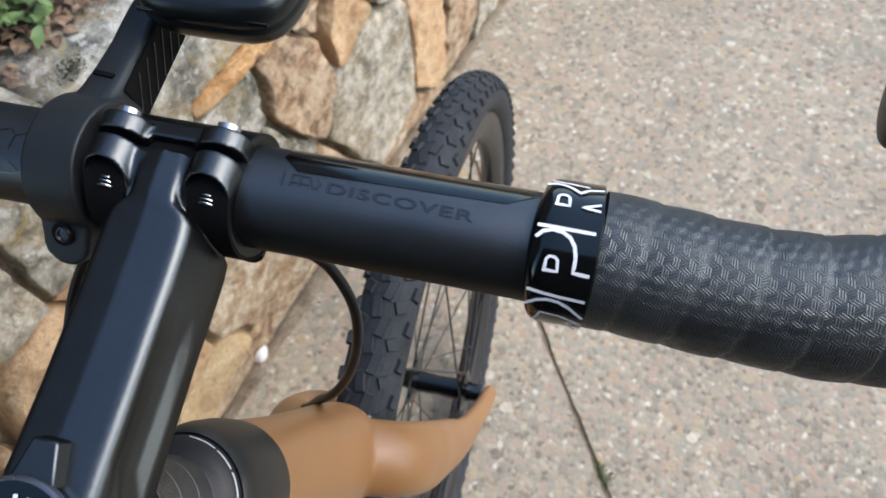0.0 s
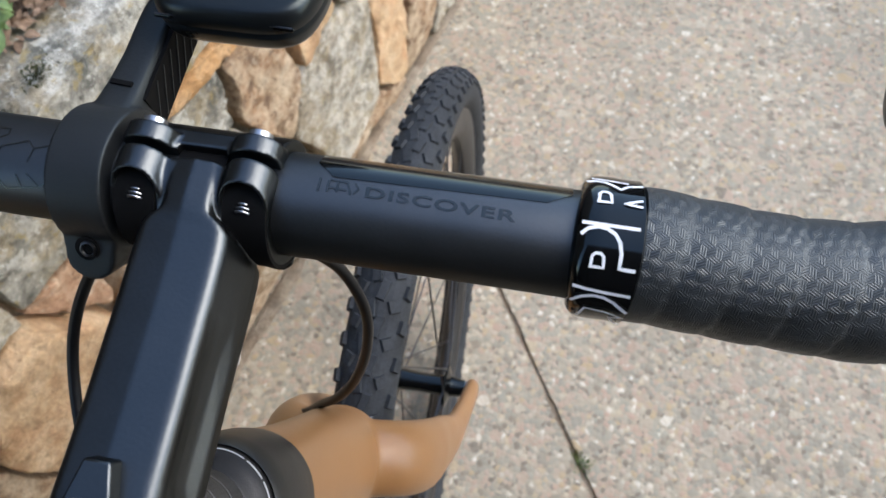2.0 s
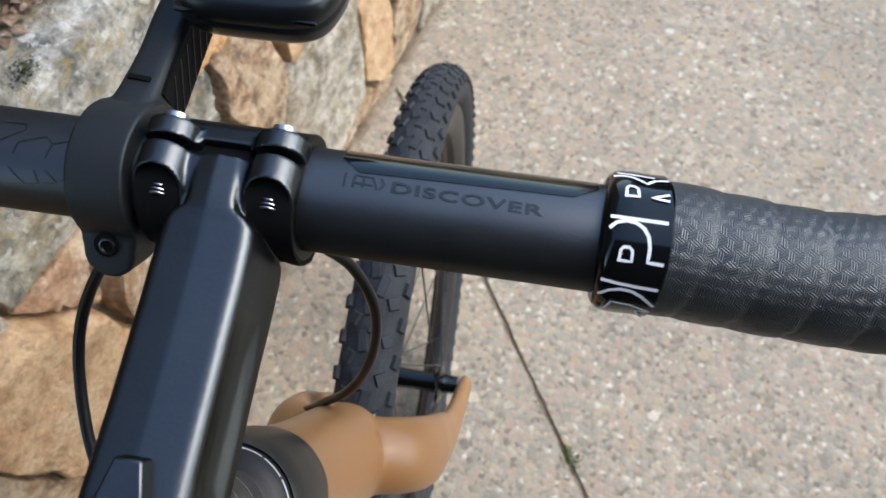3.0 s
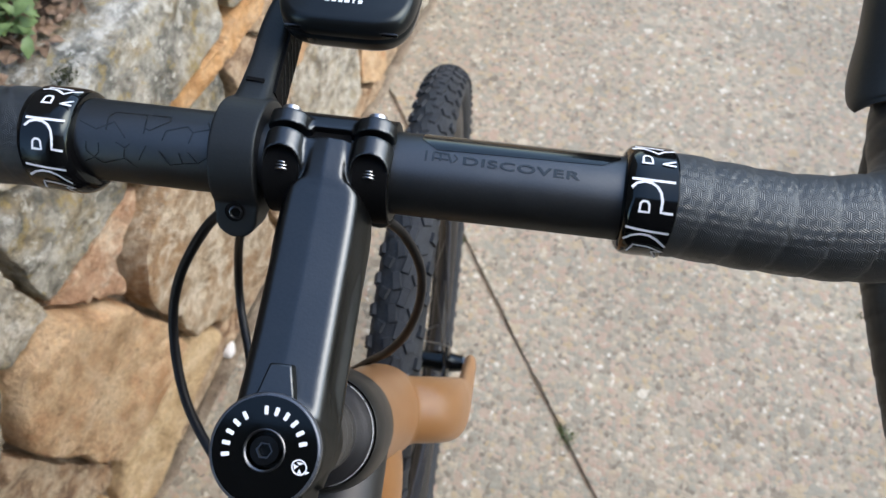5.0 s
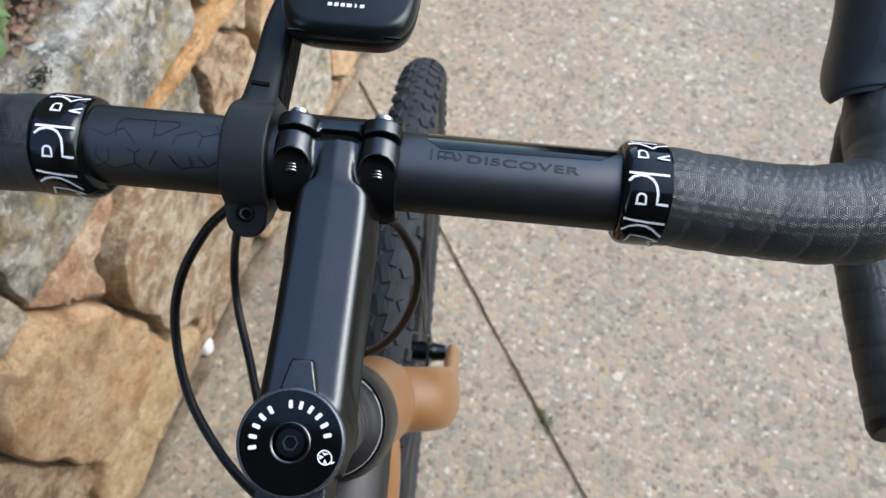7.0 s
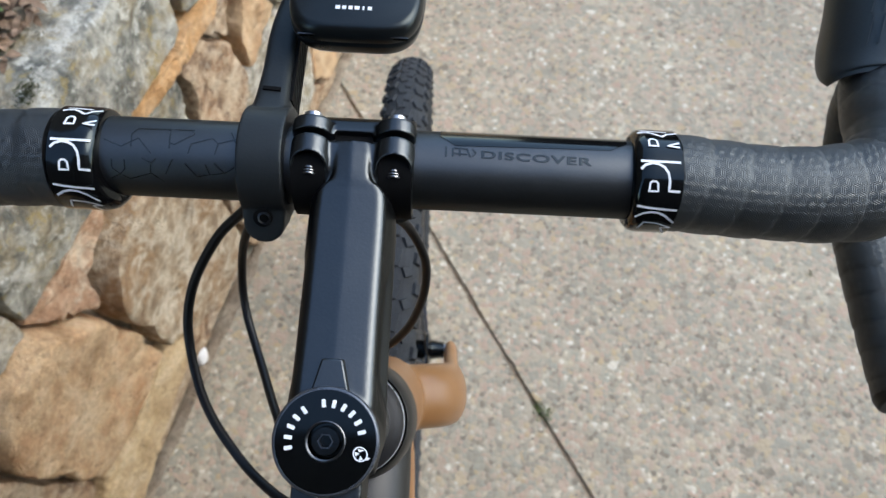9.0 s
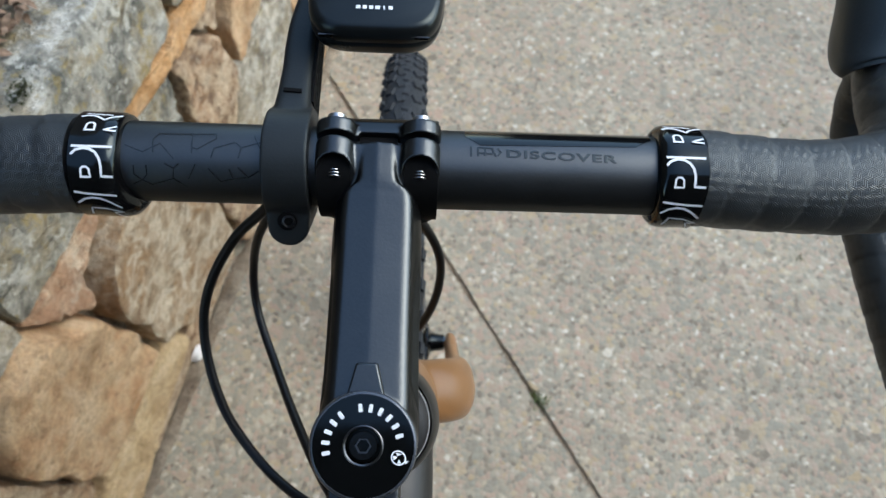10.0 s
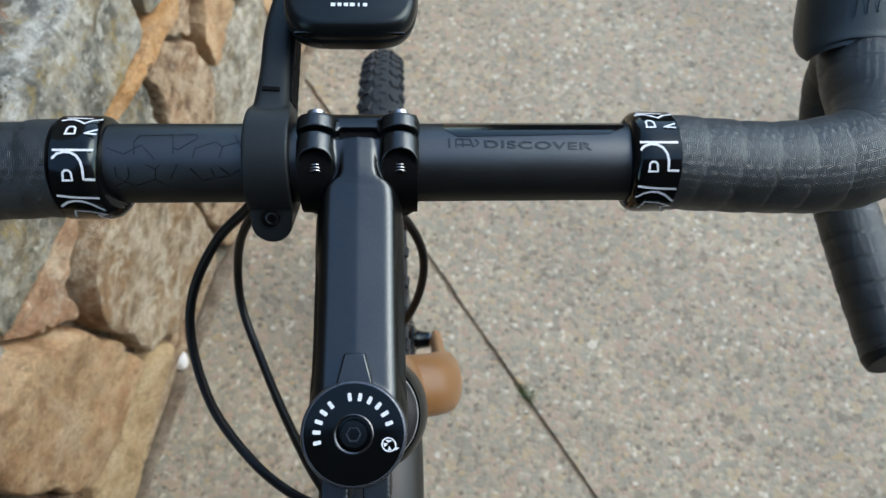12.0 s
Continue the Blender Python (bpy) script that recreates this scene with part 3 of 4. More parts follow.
moss_tuft((0.010, 0.507, -0.004), 0.007, 6)


def wall_moss(place, size, seed):
    """A low cushion of dark moss on the edge of a stone."""
    dice = random.Random(seed)
    bm = bmesh.new()
    for _ in range(420):
        p = Vector(place) + ALONG * dice.gauss(0, size) + Vector((0, 0, dice.gauss(0, size * 0.6))) + OUT * dice.uniform(-0.006, 0.005)
        tip = p + (OUT + Vector((0, 0, 1)) + Vector([dice.uniform(-1, 1) for _ in range(3)])).normalized() * dice.uniform(0.002, 0.005)
        w = Vector([dice.uniform(-1, 1) for _ in range(3)]).normalized() * 0.0012
        bm.faces.new([bm.verts.new(q) for q in (p - w, p + w, tip)])
    tagged(part("moss", bm, WALL_MOSS), "dark green moss cushion growing on the wall stones", "moss", "moss on the wall", "stuff")


wall_moss((-0.357, 0.258, 0.700), 0.0085, 11)
wall_moss((-0.372, 0.205, 0.692), 0.006, 12)


def pebble():
    bm = bmesh.new()
    bmesh.ops.create_icosphere(bm, subdivisions=3, radius=1)
    for v in bm.verts:
        v.co = v.co * (1 + 0.22 * noise.noise(v.co * 1.4))
        v.co = Vector((v.co.x * 0.0125, v.co.y * 0.015, v.co.z * 0.012))
    ob = tagged(part("pebble", bm, PEBBLE), "white quartz pebble lying at the foot of the wall", "stone")
    ob.location = (-0.373, 0.226, 0.0105)


pebble()


# ---- bicycle ----
BAR_Y, BAR_Z, BAR_R = 0.001, 1.002, 0.0163
STEER = Vector((0, 0.300, -0.954)).normalized()
TOP = Vector((0, -0.113, 1.007))
AXLE = Vector((0, 0.137, 0.368))
SEAT = Matrix.Translation(TOP) @ (-STEER).to_track_quat("Z", "Y").to_matrix().to_4x4()
bike = tagged(empty("bicycle", (0.0, 0.137, 0.0)), "black gravel bicycle front with tan fork and taped drop handlebar", "bicycle")


def under(ob, parent=bike):
    """Keeps the world place of what is made in world metres."""
    ob.parent = parent
    ob.matrix_parent_inverse = Matrix.Translation(-bike.location) if parent is bike else Matrix()
    return ob


RIGHT_LINE = [(0.110, BAR_Y, BAR_Z), (0.135, 0.0005, 1.0014), (0.170, 0.0, 0.9990), (0.200, 0.0018, 0.9976), (0.222, 0.0085, 0.9972), (0.2345, 0.028, 0.9965),
              (0.2380, 0.055, 0.993), (0.248, 0.083, 0.984), (0.264, 0.104, 0.966), (0.2765, 0.115, 0.940), (0.282, 0.112, 0.912), (0.284, 0.092, 0.893), (0.284, 0.060, 0.886),
              (0.283, 0.020, 0.887), (0.283, -0.022, 0.889), (0.283, -0.052, 0.891)]


def mirrored(rows, sign):
    return [(sign * r[0], *r[1:]) for r in rows]


def handlebar():
    bm = bmesh.new()
    tops = [(x, BAR_Y, BAR_Z) for x in (-0.11, -0.05, 0.0, 0.05)]
    whole = mirrored(RIGHT_LINE, -1)[::-1] + tops[1:] + RIGHT_LINE
    rows = [(*p, BAR_R if abs(p[0]) < 0.15 else 0.0125, BAR_R if abs(p[0]) < 0.15 else 0.0125) for p in whole]
    sweep(bm, rows, segs=48, steps=5, side=(0, 0, 1))
    return under(part("handlebar", bm, SATIN, label="satin black alloy handlebar with gloss graphics"))


def on_bar(bm, points, width, r, x0, closed=False):
    """A thin raised strip along points of (metres along x, degrees from the top towards the rider) on the round bar."""
    path = [np.array((p[0] + x0, radians(p[1]) * r)) for p in points]
    fine = []
    for a, b in zip(path, path[1:]):
        k = max(1, int(np.hypot(*(b - a)) / 0.0012))
        fine += [a + (b - a) * i / k for i in range(k)]
    fine.append(path[-1])
    rows = []
    for i, q in enumerate(fine):
        d = fine[min(i + 1, len(fine) - 1)] - fine[max(i - 1, 0)]
        d = d / (np.hypot(*d) + 1e-9)
        across = np.array((-d[1], d[0])) * width / 2
        pair = []
        for w in (q - across, q + across):
            ang = w[1] / r
            pair.append(bm.verts.new((w[0], BAR_Y - r * math.sin(ang), BAR_Z + r * math.cos(ang))))
        rows.append(pair)
    for a, b in zip(rows, rows[1:]):
        bm.faces.new((a[0], a[1], b[1], b[0]))


def wrapped_text(body, size, x0, angle, slope, r, bm):
    """Built-in lettering laid round the bar."""
    curve = bpy.data.curves.new("lettering", "FONT")
    curve.body, curve.size, curve.extrude = body, size, 0.0
    curve.space_character, curve.offset = 1.1, 0.00010
    ob = new("lettering", curve)
    me = bpy.data.meshes.new_from_object(ob.evaluated_get(bpy.context.evaluated_depsgraph_get()))
    bpy.data.objects.remove(ob)
    bm.from_mesh(me)
    bpy.data.meshes.remove(me)
    bmesh.ops.subdivide_edges(bm, edges=[e for e in bm.edges if e.calc_length() > 0.002], cuts=3)
    right = max(v.co.x for v in bm.verts)
    for v in bm.verts:
        u, h = v.co.x * 1.0, v.co.y - slope * v.co.x
        ang = radians(angle) - h / r
        v.co = (x0 + u, BAR_Y - r * math.sin(ang), BAR_Z + r * math.cos(ang))
    return right


def bar_graphics(bar):
    bm = bmesh.new()
    wrapped_text("DISCOVER", 0.0047, 0.0500, 11, 0.05, BAR_R + 0.00025, bm)
    scale_x = 0.0445 / (max(v.co.x for v in bm.verts) - 0.05)
    for v in bm.verts:
        v.co.x = 0.05 + (v.co.x - 0.05) * scale_x
    part("model_lettering", bm, GREY_PRINT, bar, "gloss dark lettering")
    bm = bmesh.new()
    for x, marks in ((0.0365, ((0, 2), (0, 18))), (0.0392, ((0, 3), (0, 17))), (0.0420, ((0, 4), (0, 16))), (0.0448, ((0, 4), (0.0015, 17)))):
        on_bar(bm, [(0, marks[0][1] - 6), (marks[1][0], marks[1][1] - 6)], 0.0007, BAR_R + 0.00025, x)
    on_bar(bm, [(0, -3), (0.0055, -2)], 0.0006, BAR_R + 0.00025, 0.0395)
    on_bar(bm, [(0, 6), (0.0055, 7)], 0.0006, BAR_R + 0.00025, 0.0395)
    on_bar(bm, [(0, -2), (0.0014, 4), (0.0, 10)], 0.0006, BAR_R + 0.00025, 0.0470)
    part("maker_mark", bm, GREY_PRINT, bar, "gloss dark maker's mark")
    bm = bmesh.new()
    r = BAR_R + 0.0002
    rows = []
    for k in range(17):
        ang = radians(-80 + 4.2 * k)
        row = []
        for i in range(25):
            f = i / 24
            lean = radians(6 - 5 * f) * k / 16
            cut = max(0, k - 12) / 4
            x = 0.034 + 0.006 * cut + (0.0755 - 0.013 * cut) * f
            row.append(bm.verts.new((x, BAR_Y - r * math.sin(ang + lean), BAR_Z + r * math.cos(ang + lean))))
        rows.append(row)
    for a, b in zip(rows, rows[1:]):
        for i in range(24):
            bm.faces.new((a[i], a[i + 1], b[i + 1], b[i]))
    part("gloss_panel", bm, GLOSS, bar, "gloss black panel on the bar top")
    bm = bmesh.new()
    def stroke(*points):
        on_bar(bm, [(x / 1000, phi) for x, phi in points], 0.00042, BAR_R + 0.0002, 0)

    stroke((-98.5, 10), (-91.5, 19), (-85, 6), (-79.5, 27))
    stroke((-87.5, 19), (-88, 0), (-86, -10), (-64, -12), (-63.5, -4), (-70.5, 13), (-72.5, 11))
    stroke((-74.5, -12), (-73, -8), (-72.5, 19))
    stroke((-65, 25), (-64, 11), (-56, 1), (-53.5, 9), (-46, 0))
    stroke((-53.5, 9), (-54.5, 25))
    stroke((-49, -10), (-46, 11))
    stroke((-95, 37), (-95, 50), (-92, 58), (-90, 50), (-90, 37))
    stroke((-96, 65), (-92, 58), (-88.5, 65), (-80, 55), (-79.5, 40), (-83, 34))
    stroke((-79.5, 40), (-77.5, 34))
    stroke((-80, 54), (-75, 67))
    stroke((-71, 34), (-74, 55))
    stroke((-66, 39), (-61.5, 57), (-56.5, 53), (-58, 39))
    stroke((-56.5, 53), (-50.5, 50), (-54.5, 37))
    stroke((-50.5, 50), (-46.5, 41))
    part("line_pattern", bm, GREY_PRINT, bar, "fine gloss crazed line pattern")


LEFT_SAG = 0.0019


def wraps(sign):
    pitch = 0.0158

    def shape(s, w):
        f = (s / pitch + sign * w / (2 * math.pi) + 0.25) % 1.0
        return 1.0 + 0.030 * f + 0.017 * math.sin(math.pi * f) + 0.008 * noise.noise((s * 90, 2 * math.cos(w), 2 * math.sin(w)))

    start = 0.1285 if sign > 0 else 0.119
    def thick(x):
        return float(np.interp(abs(x), (0.13, 0.180, 0.202, 0.222, 0.2345, 0.240), (0.0194, 0.0192, 0.0203, 0.0213, 0.0203, 0.0183)))

    rows = [(*p, thick(p[0]), thick(p[0])) for p in mirrored(RIGHT_LINE, sign)]
    rows = [(sign * start, BAR_Y, BAR_Z, 0.0197, 0.0197)] + [r for r in rows if abs(r[0]) > 0.136]
    last = len(rows)
    low = 0.0 if sign > 0 else LEFT_SAG
    rows = [(r[0], r[1] - low, r[2], r[3] - 0.0030 * max(0, k - 5) / last, r[4] - 0.0030 * max(0, k - 5) / last) for k, r in enumerate(rows)]
    bm = bmesh.new()
    sweep(bm, rows, segs=64, steps=36, side=(0, 0, 1), shape=shape, turns=(pitch, sign))
    return under(part("bar_tape", bm, TAPE, label="black embossed bar tape wound in overlapping turns"))


def finishing_band(sign):
    """Finishing tape round the end of the winding; its inner edge runs on askew below and over the bar."""
    r = 0.0211
    inner, outer = (0.1106, 0.1294) if sign > 0 else (-0.1000, -0.1186)
    low = 0.0 if sign > 0 else LEFT_SAG
    bm = bmesh.new()
    segs, rings = 72, []
    for f, lift in ((0.0, -0.0048), (0.012, -0.0030), (0.05, -0.0018), (0.13, -0.0005), (0.24, 0.0), (0.42, 0.0002), (0.7, 0.0), (0.97, 0.0001), (1.0, -0.0006), (1.0, -0.0022)):
        ring = []
        for k in range(segs):
            phi = 360 * k / segs - 180
            askew = 0.0036 * min(max((phi - 45) / 55, 0), 1) ** 1.4 - 0.0008 * min(max((20 - phi) / 60, 0), 1) if sign < 0 else -0.0012 * min(abs(phi - 25) / 60, 1) ** 2
            a = inner - sign * askew
            x = a + (outer - a) * f + 0.0005 * math.sin(radians(2 * phi + 40)) * f
            q = r + lift + 0.00025 * math.sin(radians(3 * phi)) * f
            ring.append(bm.verts.new((x, BAR_Y - low * min(6 * f, 1) - q * math.sin(radians(phi)), BAR_Z + q * math.cos(radians(phi)))))
        rings.append(ring)
    for a, b in zip(rings, rings[1:]):
        for k in range(segs):
            bm.faces.new((a[k], a[(k + 1) % segs], b[(k + 1) % segs], b[k]))
    band = under(part("finishing_tape", bm, GLOSS, label="gloss black finishing tape with white printed line shapes"))
    x0, first = (0.1124, 0.0) if sign > 0 else (-0.1164, 2.6)

    def mark(points, width=0.00100):
        bm = bmesh.new()
        on_bar(bm, [(u / 1000, v + first) for u, v in points], width, r + 0.00045, x0)
        moved(bm, Matrix.Translation((0, -low, 0)))
        part("printed_shape", bm, WHITE, band, "white printed line shape")

    def loop(u, v):
        mark([(u + 0.3, v), (u + 0.4, v - 8), (u + 1.2, v - 10.3), (u + 2.6, v - 10.3), (u + 3.5, v - 8), (u + 3.8, v), (u - 0.2, v)], 0.00085)

    v = 11
    mark([(0, v), (15.6, v + 0.3)])
    mark([(0.1, v + 9), (1.8, v + 4.2), (4.5, v + 2), (7, v + 2.8), (9.2, v + 6), (10.8, v + 12), (11.5, v + 20), (11.5, v + 30.6), (15.9, v + 31)])
    loop(3.5, v + 31.5)
    loop(3.6, v - 19)
    mark([(15.8, v - 24.5), (10.9, v - 19.6), (15.8, v - 18.2)], 0.0008)
    mark([(0.3, v - 40), (2.5, v - 42.5), (5, v - 42.5), (7.4, v - 39), (9.7, v - 34.5), (12, v - 40), (16, v - 43)])
    mark([(1.5, v - 47), (7, v - 46), (12, v - 44.5)], 0.0008)
    mark([(0, v + 48.3), (4, v + 50), (9, v + 51.2), (16, v + 52)])
    mark([(0.1, v + 63), (3, v + 57.5), (6, v + 55.3), (9, v + 56), (12, v + 60), (16.2, v + 70)])
    mark([(3, v + 84), (4.4, v + 70.5), (10, v + 72), (16, v + 79), (12, v + 80), (15, v + 98)], 0.0008)


bar = handlebar()
bar_graphics(bar)
for side_sign in (1, -1):
    wraps(side_sign)
    finishing_band(side_sign)


def brake_lever(sign):
    bm = bmesh.new()
    sweep(bm, [(sign * 0.2420, 0.0640, 0.9905, 0.0280, 0.0195), (sign * 0.2422, 0.0680, 0.9912, 0.0298, 0.0215), (sign * 0.2430, 0.0780, 0.9945, 0.0300, 0.0230),
               (sign * 0.2450, 0.097, 1.0040, 0.0305, 0.0240), (sign * 0.2480, 0.125, 1.0170, 0.0320, 0.0250), (sign * 0.2515, 0.150, 1.0300, 0.0315, 0.0250),
               (sign * 0.2550, 0.172, 1.0430, 0.0250, 0.0210), (sign * 0.2560, 0.183, 1.0510, 0.0090, 0.0100)], segs=56, steps=10)
    for v in bm.verts:
        below = 0.9905 + 0.42 * max(0, v.co.y - 0.068) - v.co.z
        if below > 0 and v.co.y < 0.12:
            v.co.y += 1.25 * below * (0.12 - v.co.y) / 0.055
    hood = under(part("brake_hood", bm, HOOD, label="black rubber brake hood with a raised weave"))
    bm = bmesh.new()
    sweep(bm, [(sign * 0.2580, 0.150, 1.015, 0.006, 0.009), (sign * 0.2660, 0.164, 0.992, 0.0065, 0.008), (sign * 0.2740, 0.170, 0.970, 0.0065, 0.007), (sign * 0.2850, 0.172, 0.940, 0.007, 0.006),
               (sign * 0.2960, 0.166, 0.905, 0.0075, 0.005), (sign * 0.3010, 0.162, 0.885, 0.006, 0.004)], segs=20, steps=6)
    part("lever_blade", bm, SATIN, hood, "black brake lever blade")
    bm = bmesh.new()
    for k in range(5):
        for j in range(9):
            y, dx = 0.078 + 0.0125 * k, (j - 4) * 0.0046
            drop = 0.0250 * (1 - math.sqrt(1 - (dx / 0.0305) ** 2))
            for lean in (-1, 1):
                box(bm, (sign * (0.2430 + 0.1 * (y - 0.076)) + dx + lean * 0.00115, y, 1.0186 + 0.53 * (y - 0.0745) - drop), (0.0005, 0.0128, 0.0009),
                    Matrix.Rotation(radians(27), 4, "X") @ Matrix.Rotation(math.asin(dx / 0.034), 4, "Y") @ Matrix.Rotation(radians(10 * lean), 4, "Z"))
    part("grip_pattern", bm, HOOD, hood)
    bm = bmesh.new()
    end = Vector((sign * 0.283, -0.0525, 0.891))
    way = Vector((sign * 0.003, -0.031, 0.005)).normalized()
    rod(bm, end - way * 0.003, end + way * 0.0035, 0.0172, 0.0158, 40)
    under(bevelled(part("bar_end_plug", bm, PLASTIC, label="black bar end plug"), 0.0012, 3))


for side_sign in (1, -1):
    brake_lever(side_sign)


def ring_part(bm, x, width, r_in, r_out, a0, a1, segs=40):
    """A stretch of a flat-sided ring round the bar; angles in degrees from the front over the top."""
    rows = []
    for k in range(segs + 1):
        w = radians(a0 + (a1 - a0) * k / segs)
        row = []
        for xx, r in ((x - width / 2, r_in), (x + width / 2, r_in), (x + width / 2, r_out), (x - width / 2, r_out)):
            row.append(bm.verts.new((xx, BAR_Y + r * math.cos(w), BAR_Z + r * math.sin(w))))
        rows.append(row)
    for a, b in zip(rows, rows[1:]):
        for i in range(4):
            bm.faces.new((a[i], a[(i + 1) % 4], b[(i + 1) % 4], b[i]))
    bm.faces.new(rows[0][::-1])
    bm.faces.new(rows[-1])


def stem_section(bm, rows):
    """Faceted bar of rows y, centre z, half-width, half-height."""
    rings = []
    for y, zc, hw, hh in rows:
        scoop = 0.14 * min(max((-y - 0.040) / 0.012, 0), 1) * min(max((y + 0.098) / 0.012, 0), 1)
        pts = [(0.0, 1.0), (0.62, 0.957), (0.70, 0.932), (0.765, 0.880), (0.815, 0.795), (0.86 - scoop * 0.5, 0.60), (0.93 - scoop, 0.35), (0.975 - scoop, 0.12), (1.0, -0.15), (0.97, -0.5), (0.75, -0.92), (0.3, -1.0)]
        left = [pts[0], (0.62, 0.935), (0.71, 0.868), (0.785, 0.748), (0.85, 0.58)] + pts[5:]
        pts = pts + [(-px, pz) for px, pz in left[::-1] if px > 0]
        rings.append([bm.verts.new((px * hw, y, zc + pz * hh)) for px, pz in pts])
    for a, b in zip(rings, rings[1:]):
        for k in range(len(a)):
            bm.faces.new((a[k], a[(k + 1) % len(a)], b[(k + 1) % len(a)], b[k]))
    bm.faces.new(rings[0][::-1])
    bm.faces.new(rings[-1])


def hood_lug(bm, x, segs=48):
    """A bolt boss on the bar clamp: a tube with a deep slanted mouth towards the rider."""
    rings = []
    for r, y_top, y_low in ((0.0078, 0.0005, 0.0005), (0.0076, -0.0078, -0.0152), (0.0064, -0.0076, -0.0150), (0.0060, -0.0012, -0.0012)):
        ring = []
        for k in range(segs):
            w = 2 * math.pi * k / segs
            f = 0.5 + 0.5 * math.sin(w)
            y = y_low + (y_top - y_low) * f
            deep = 1.0 if math.sin(w) > 0 else 1.0 + 0.45 * abs(math.sin(w))
            ring.append(bm.verts.new((x + r * math.cos(w), y, 1.0192 + 0.07 * y + r * deep * math.sin(w))))
        rings.append(ring)
    for a, b in zip(rings, rings[1:]):
        for k in range(segs):
            bm.faces.new((a[k], a[(k + 1) % segs], b[(k + 1) % segs], b[k]))
    bm.faces.new(rings[0][::-1])
    bm.faces.new(rings[-1])


def stem():
    bm = bmesh.new()
    ring_part(bm, 0, 0.0475, 0.0150, 0.0200, 94, 266)
    for sx in (-1, 1):
        hood_lug(bm, sx * 0.0166)
        rod(bm, (sx * 0.0168, -0.0105, 0.9835), (sx * 0.0168, 0.0005, 0.9815), 0.0064)
    stem_section(bm, [(0.0003, 1.0060, 0.0094, 0.0172), (-0.0060, 1.0035, 0.0096, 0.0189), (-0.0125, 1.0016, 0.0098, 0.0192), (-0.0150, 1.0006, 0.0108, 0.0194), (-0.0168, 1.0002, 0.0150, 0.0191), (-0.0190, 0.9998, 0.0172, 0.0187), (-0.024, 0.9990, 0.0178, 0.0184),
                      (-0.032, 0.9977, 0.0180, 0.0182), (-0.040, 0.9964, 0.0180, 0.0180), (-0.050, 0.9950, 0.0180, 0.0178), (-0.070, 0.9915, 0.0181, 0.0180), (-0.086, 0.9890, 0.0184, 0.0183), (-0.098, 0.9870, 0.0188, 0.0187),
                      (-0.106, 0.9857, 0.0189, 0.0188), (-0.118, 0.984, 0.0160, 0.0185)])
    sleeve = bmesh.new()
    turned(sleeve, [(0.0176, -0.006), (0.0182, -0.009), (0.0186, -0.022), (0.0182, -0.042), (0.0172, -0.0455)], 64, closed=False)
    moved(sleeve, SEAT)
    tmp = bpy.data.meshes.new("sleeve")
    sleeve.to_mesh(tmp)
    sleeve.free()
    bm.from_mesh(tmp)
    bpy.data.meshes.remove(tmp)
    for sx in (-1, 1):
        box(bm, (sx * 0.0075, -0.1225, 0.978), (0.010, 0.016, 0.030), Matrix.Rotation(radians(17), 4, "X"))
    body = under(fused(part("stem", bm, STEM_BLACK, label="faceted satin black alloy stem"), 0.0006, 8))
    bm = bmesh.new()
    ring_part(bm, 0, 0.0475, 0.0150, 0.0200, -86, 68)
    for sx in (-1, 1):
        ring_part(bm, sx * 0.0157, 0.0161, 0.0150, 0.0200, 60, 83, 12)
    for sx in (-1, 1):
        rod(bm, (sx * 0.0166, 0.0030, 1.0197), (sx * 0.0166, 0.0090, 1.0203), 0.0080)
        box(bm, (sx * 0.0166, 0.0060, 1.0135), (0.0150, 0.0060, 0.012))
        rod(bm, (sx * 0.0168, 0.0035, 0.9810), (sx * 0.0168, 0.0130, 0.9790), 0.0066)
    box(bm, (0, 0.0080, 1.0180), (0.030, 0.0065, 0.0055), Matrix.Rotation(radians(-14), 4, "X"))
    part("face_plate", bm, STEM_BLACK, body, "black bar clamp plate")
    fused(body.children[-1], 0.0006, 4)
    for sx in (-1, 1):
        bm = bmesh.new()
        for k in range(6):
            h = 0.0118 - 0.0012 * k
            turned(bm, [(0.0018, h + 0.0003), (0.0026, h + 0.0001), (0.0026, h - 0.0002), (0.0018, h - 0.0004)], 28)
        moved(bm, Matrix.Translation((sx * 0.0166, -0.0010, 1.0186)) @ Matrix.Rotation(radians(100), 4, "X"))
        rod(bm, (sx * 0.0166, 0.0082, 1.0222), (sx * 0.0166, 0.0114, 1.0228), 0.0036, segs=28)
        part("clamp_bolt", bm, STEEL, body, "silver clamp bolt", smooth=False)
        # Black disc, bolt core and clamp-back ring painted as the pocket's deep shade.
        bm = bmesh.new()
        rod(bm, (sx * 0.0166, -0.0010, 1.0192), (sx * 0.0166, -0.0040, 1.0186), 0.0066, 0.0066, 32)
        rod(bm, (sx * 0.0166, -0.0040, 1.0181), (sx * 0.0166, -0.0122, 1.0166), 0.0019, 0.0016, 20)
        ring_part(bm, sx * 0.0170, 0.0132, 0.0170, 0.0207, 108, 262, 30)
        part("bolt_recess", bm, SHADE_BLACK, body, "black lining painted as the shade of bolt recess and clamp back")
    # Black fill between plate and stem; the gap's shade is its colour.
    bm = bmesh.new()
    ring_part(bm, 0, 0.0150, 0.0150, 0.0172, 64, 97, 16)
    part("clamp_gap", bm, SHADE_BLACK, body, "black fill painted as the shade between clamp plate and stem")
    bm = bmesh.new()
    n = -STEER
    up = Vector((0, n.z, -n.y))
    low, high = TOP + up * 0.0165 - n * 0.0035, TOP + up * 0.0280 - n * 0.0046
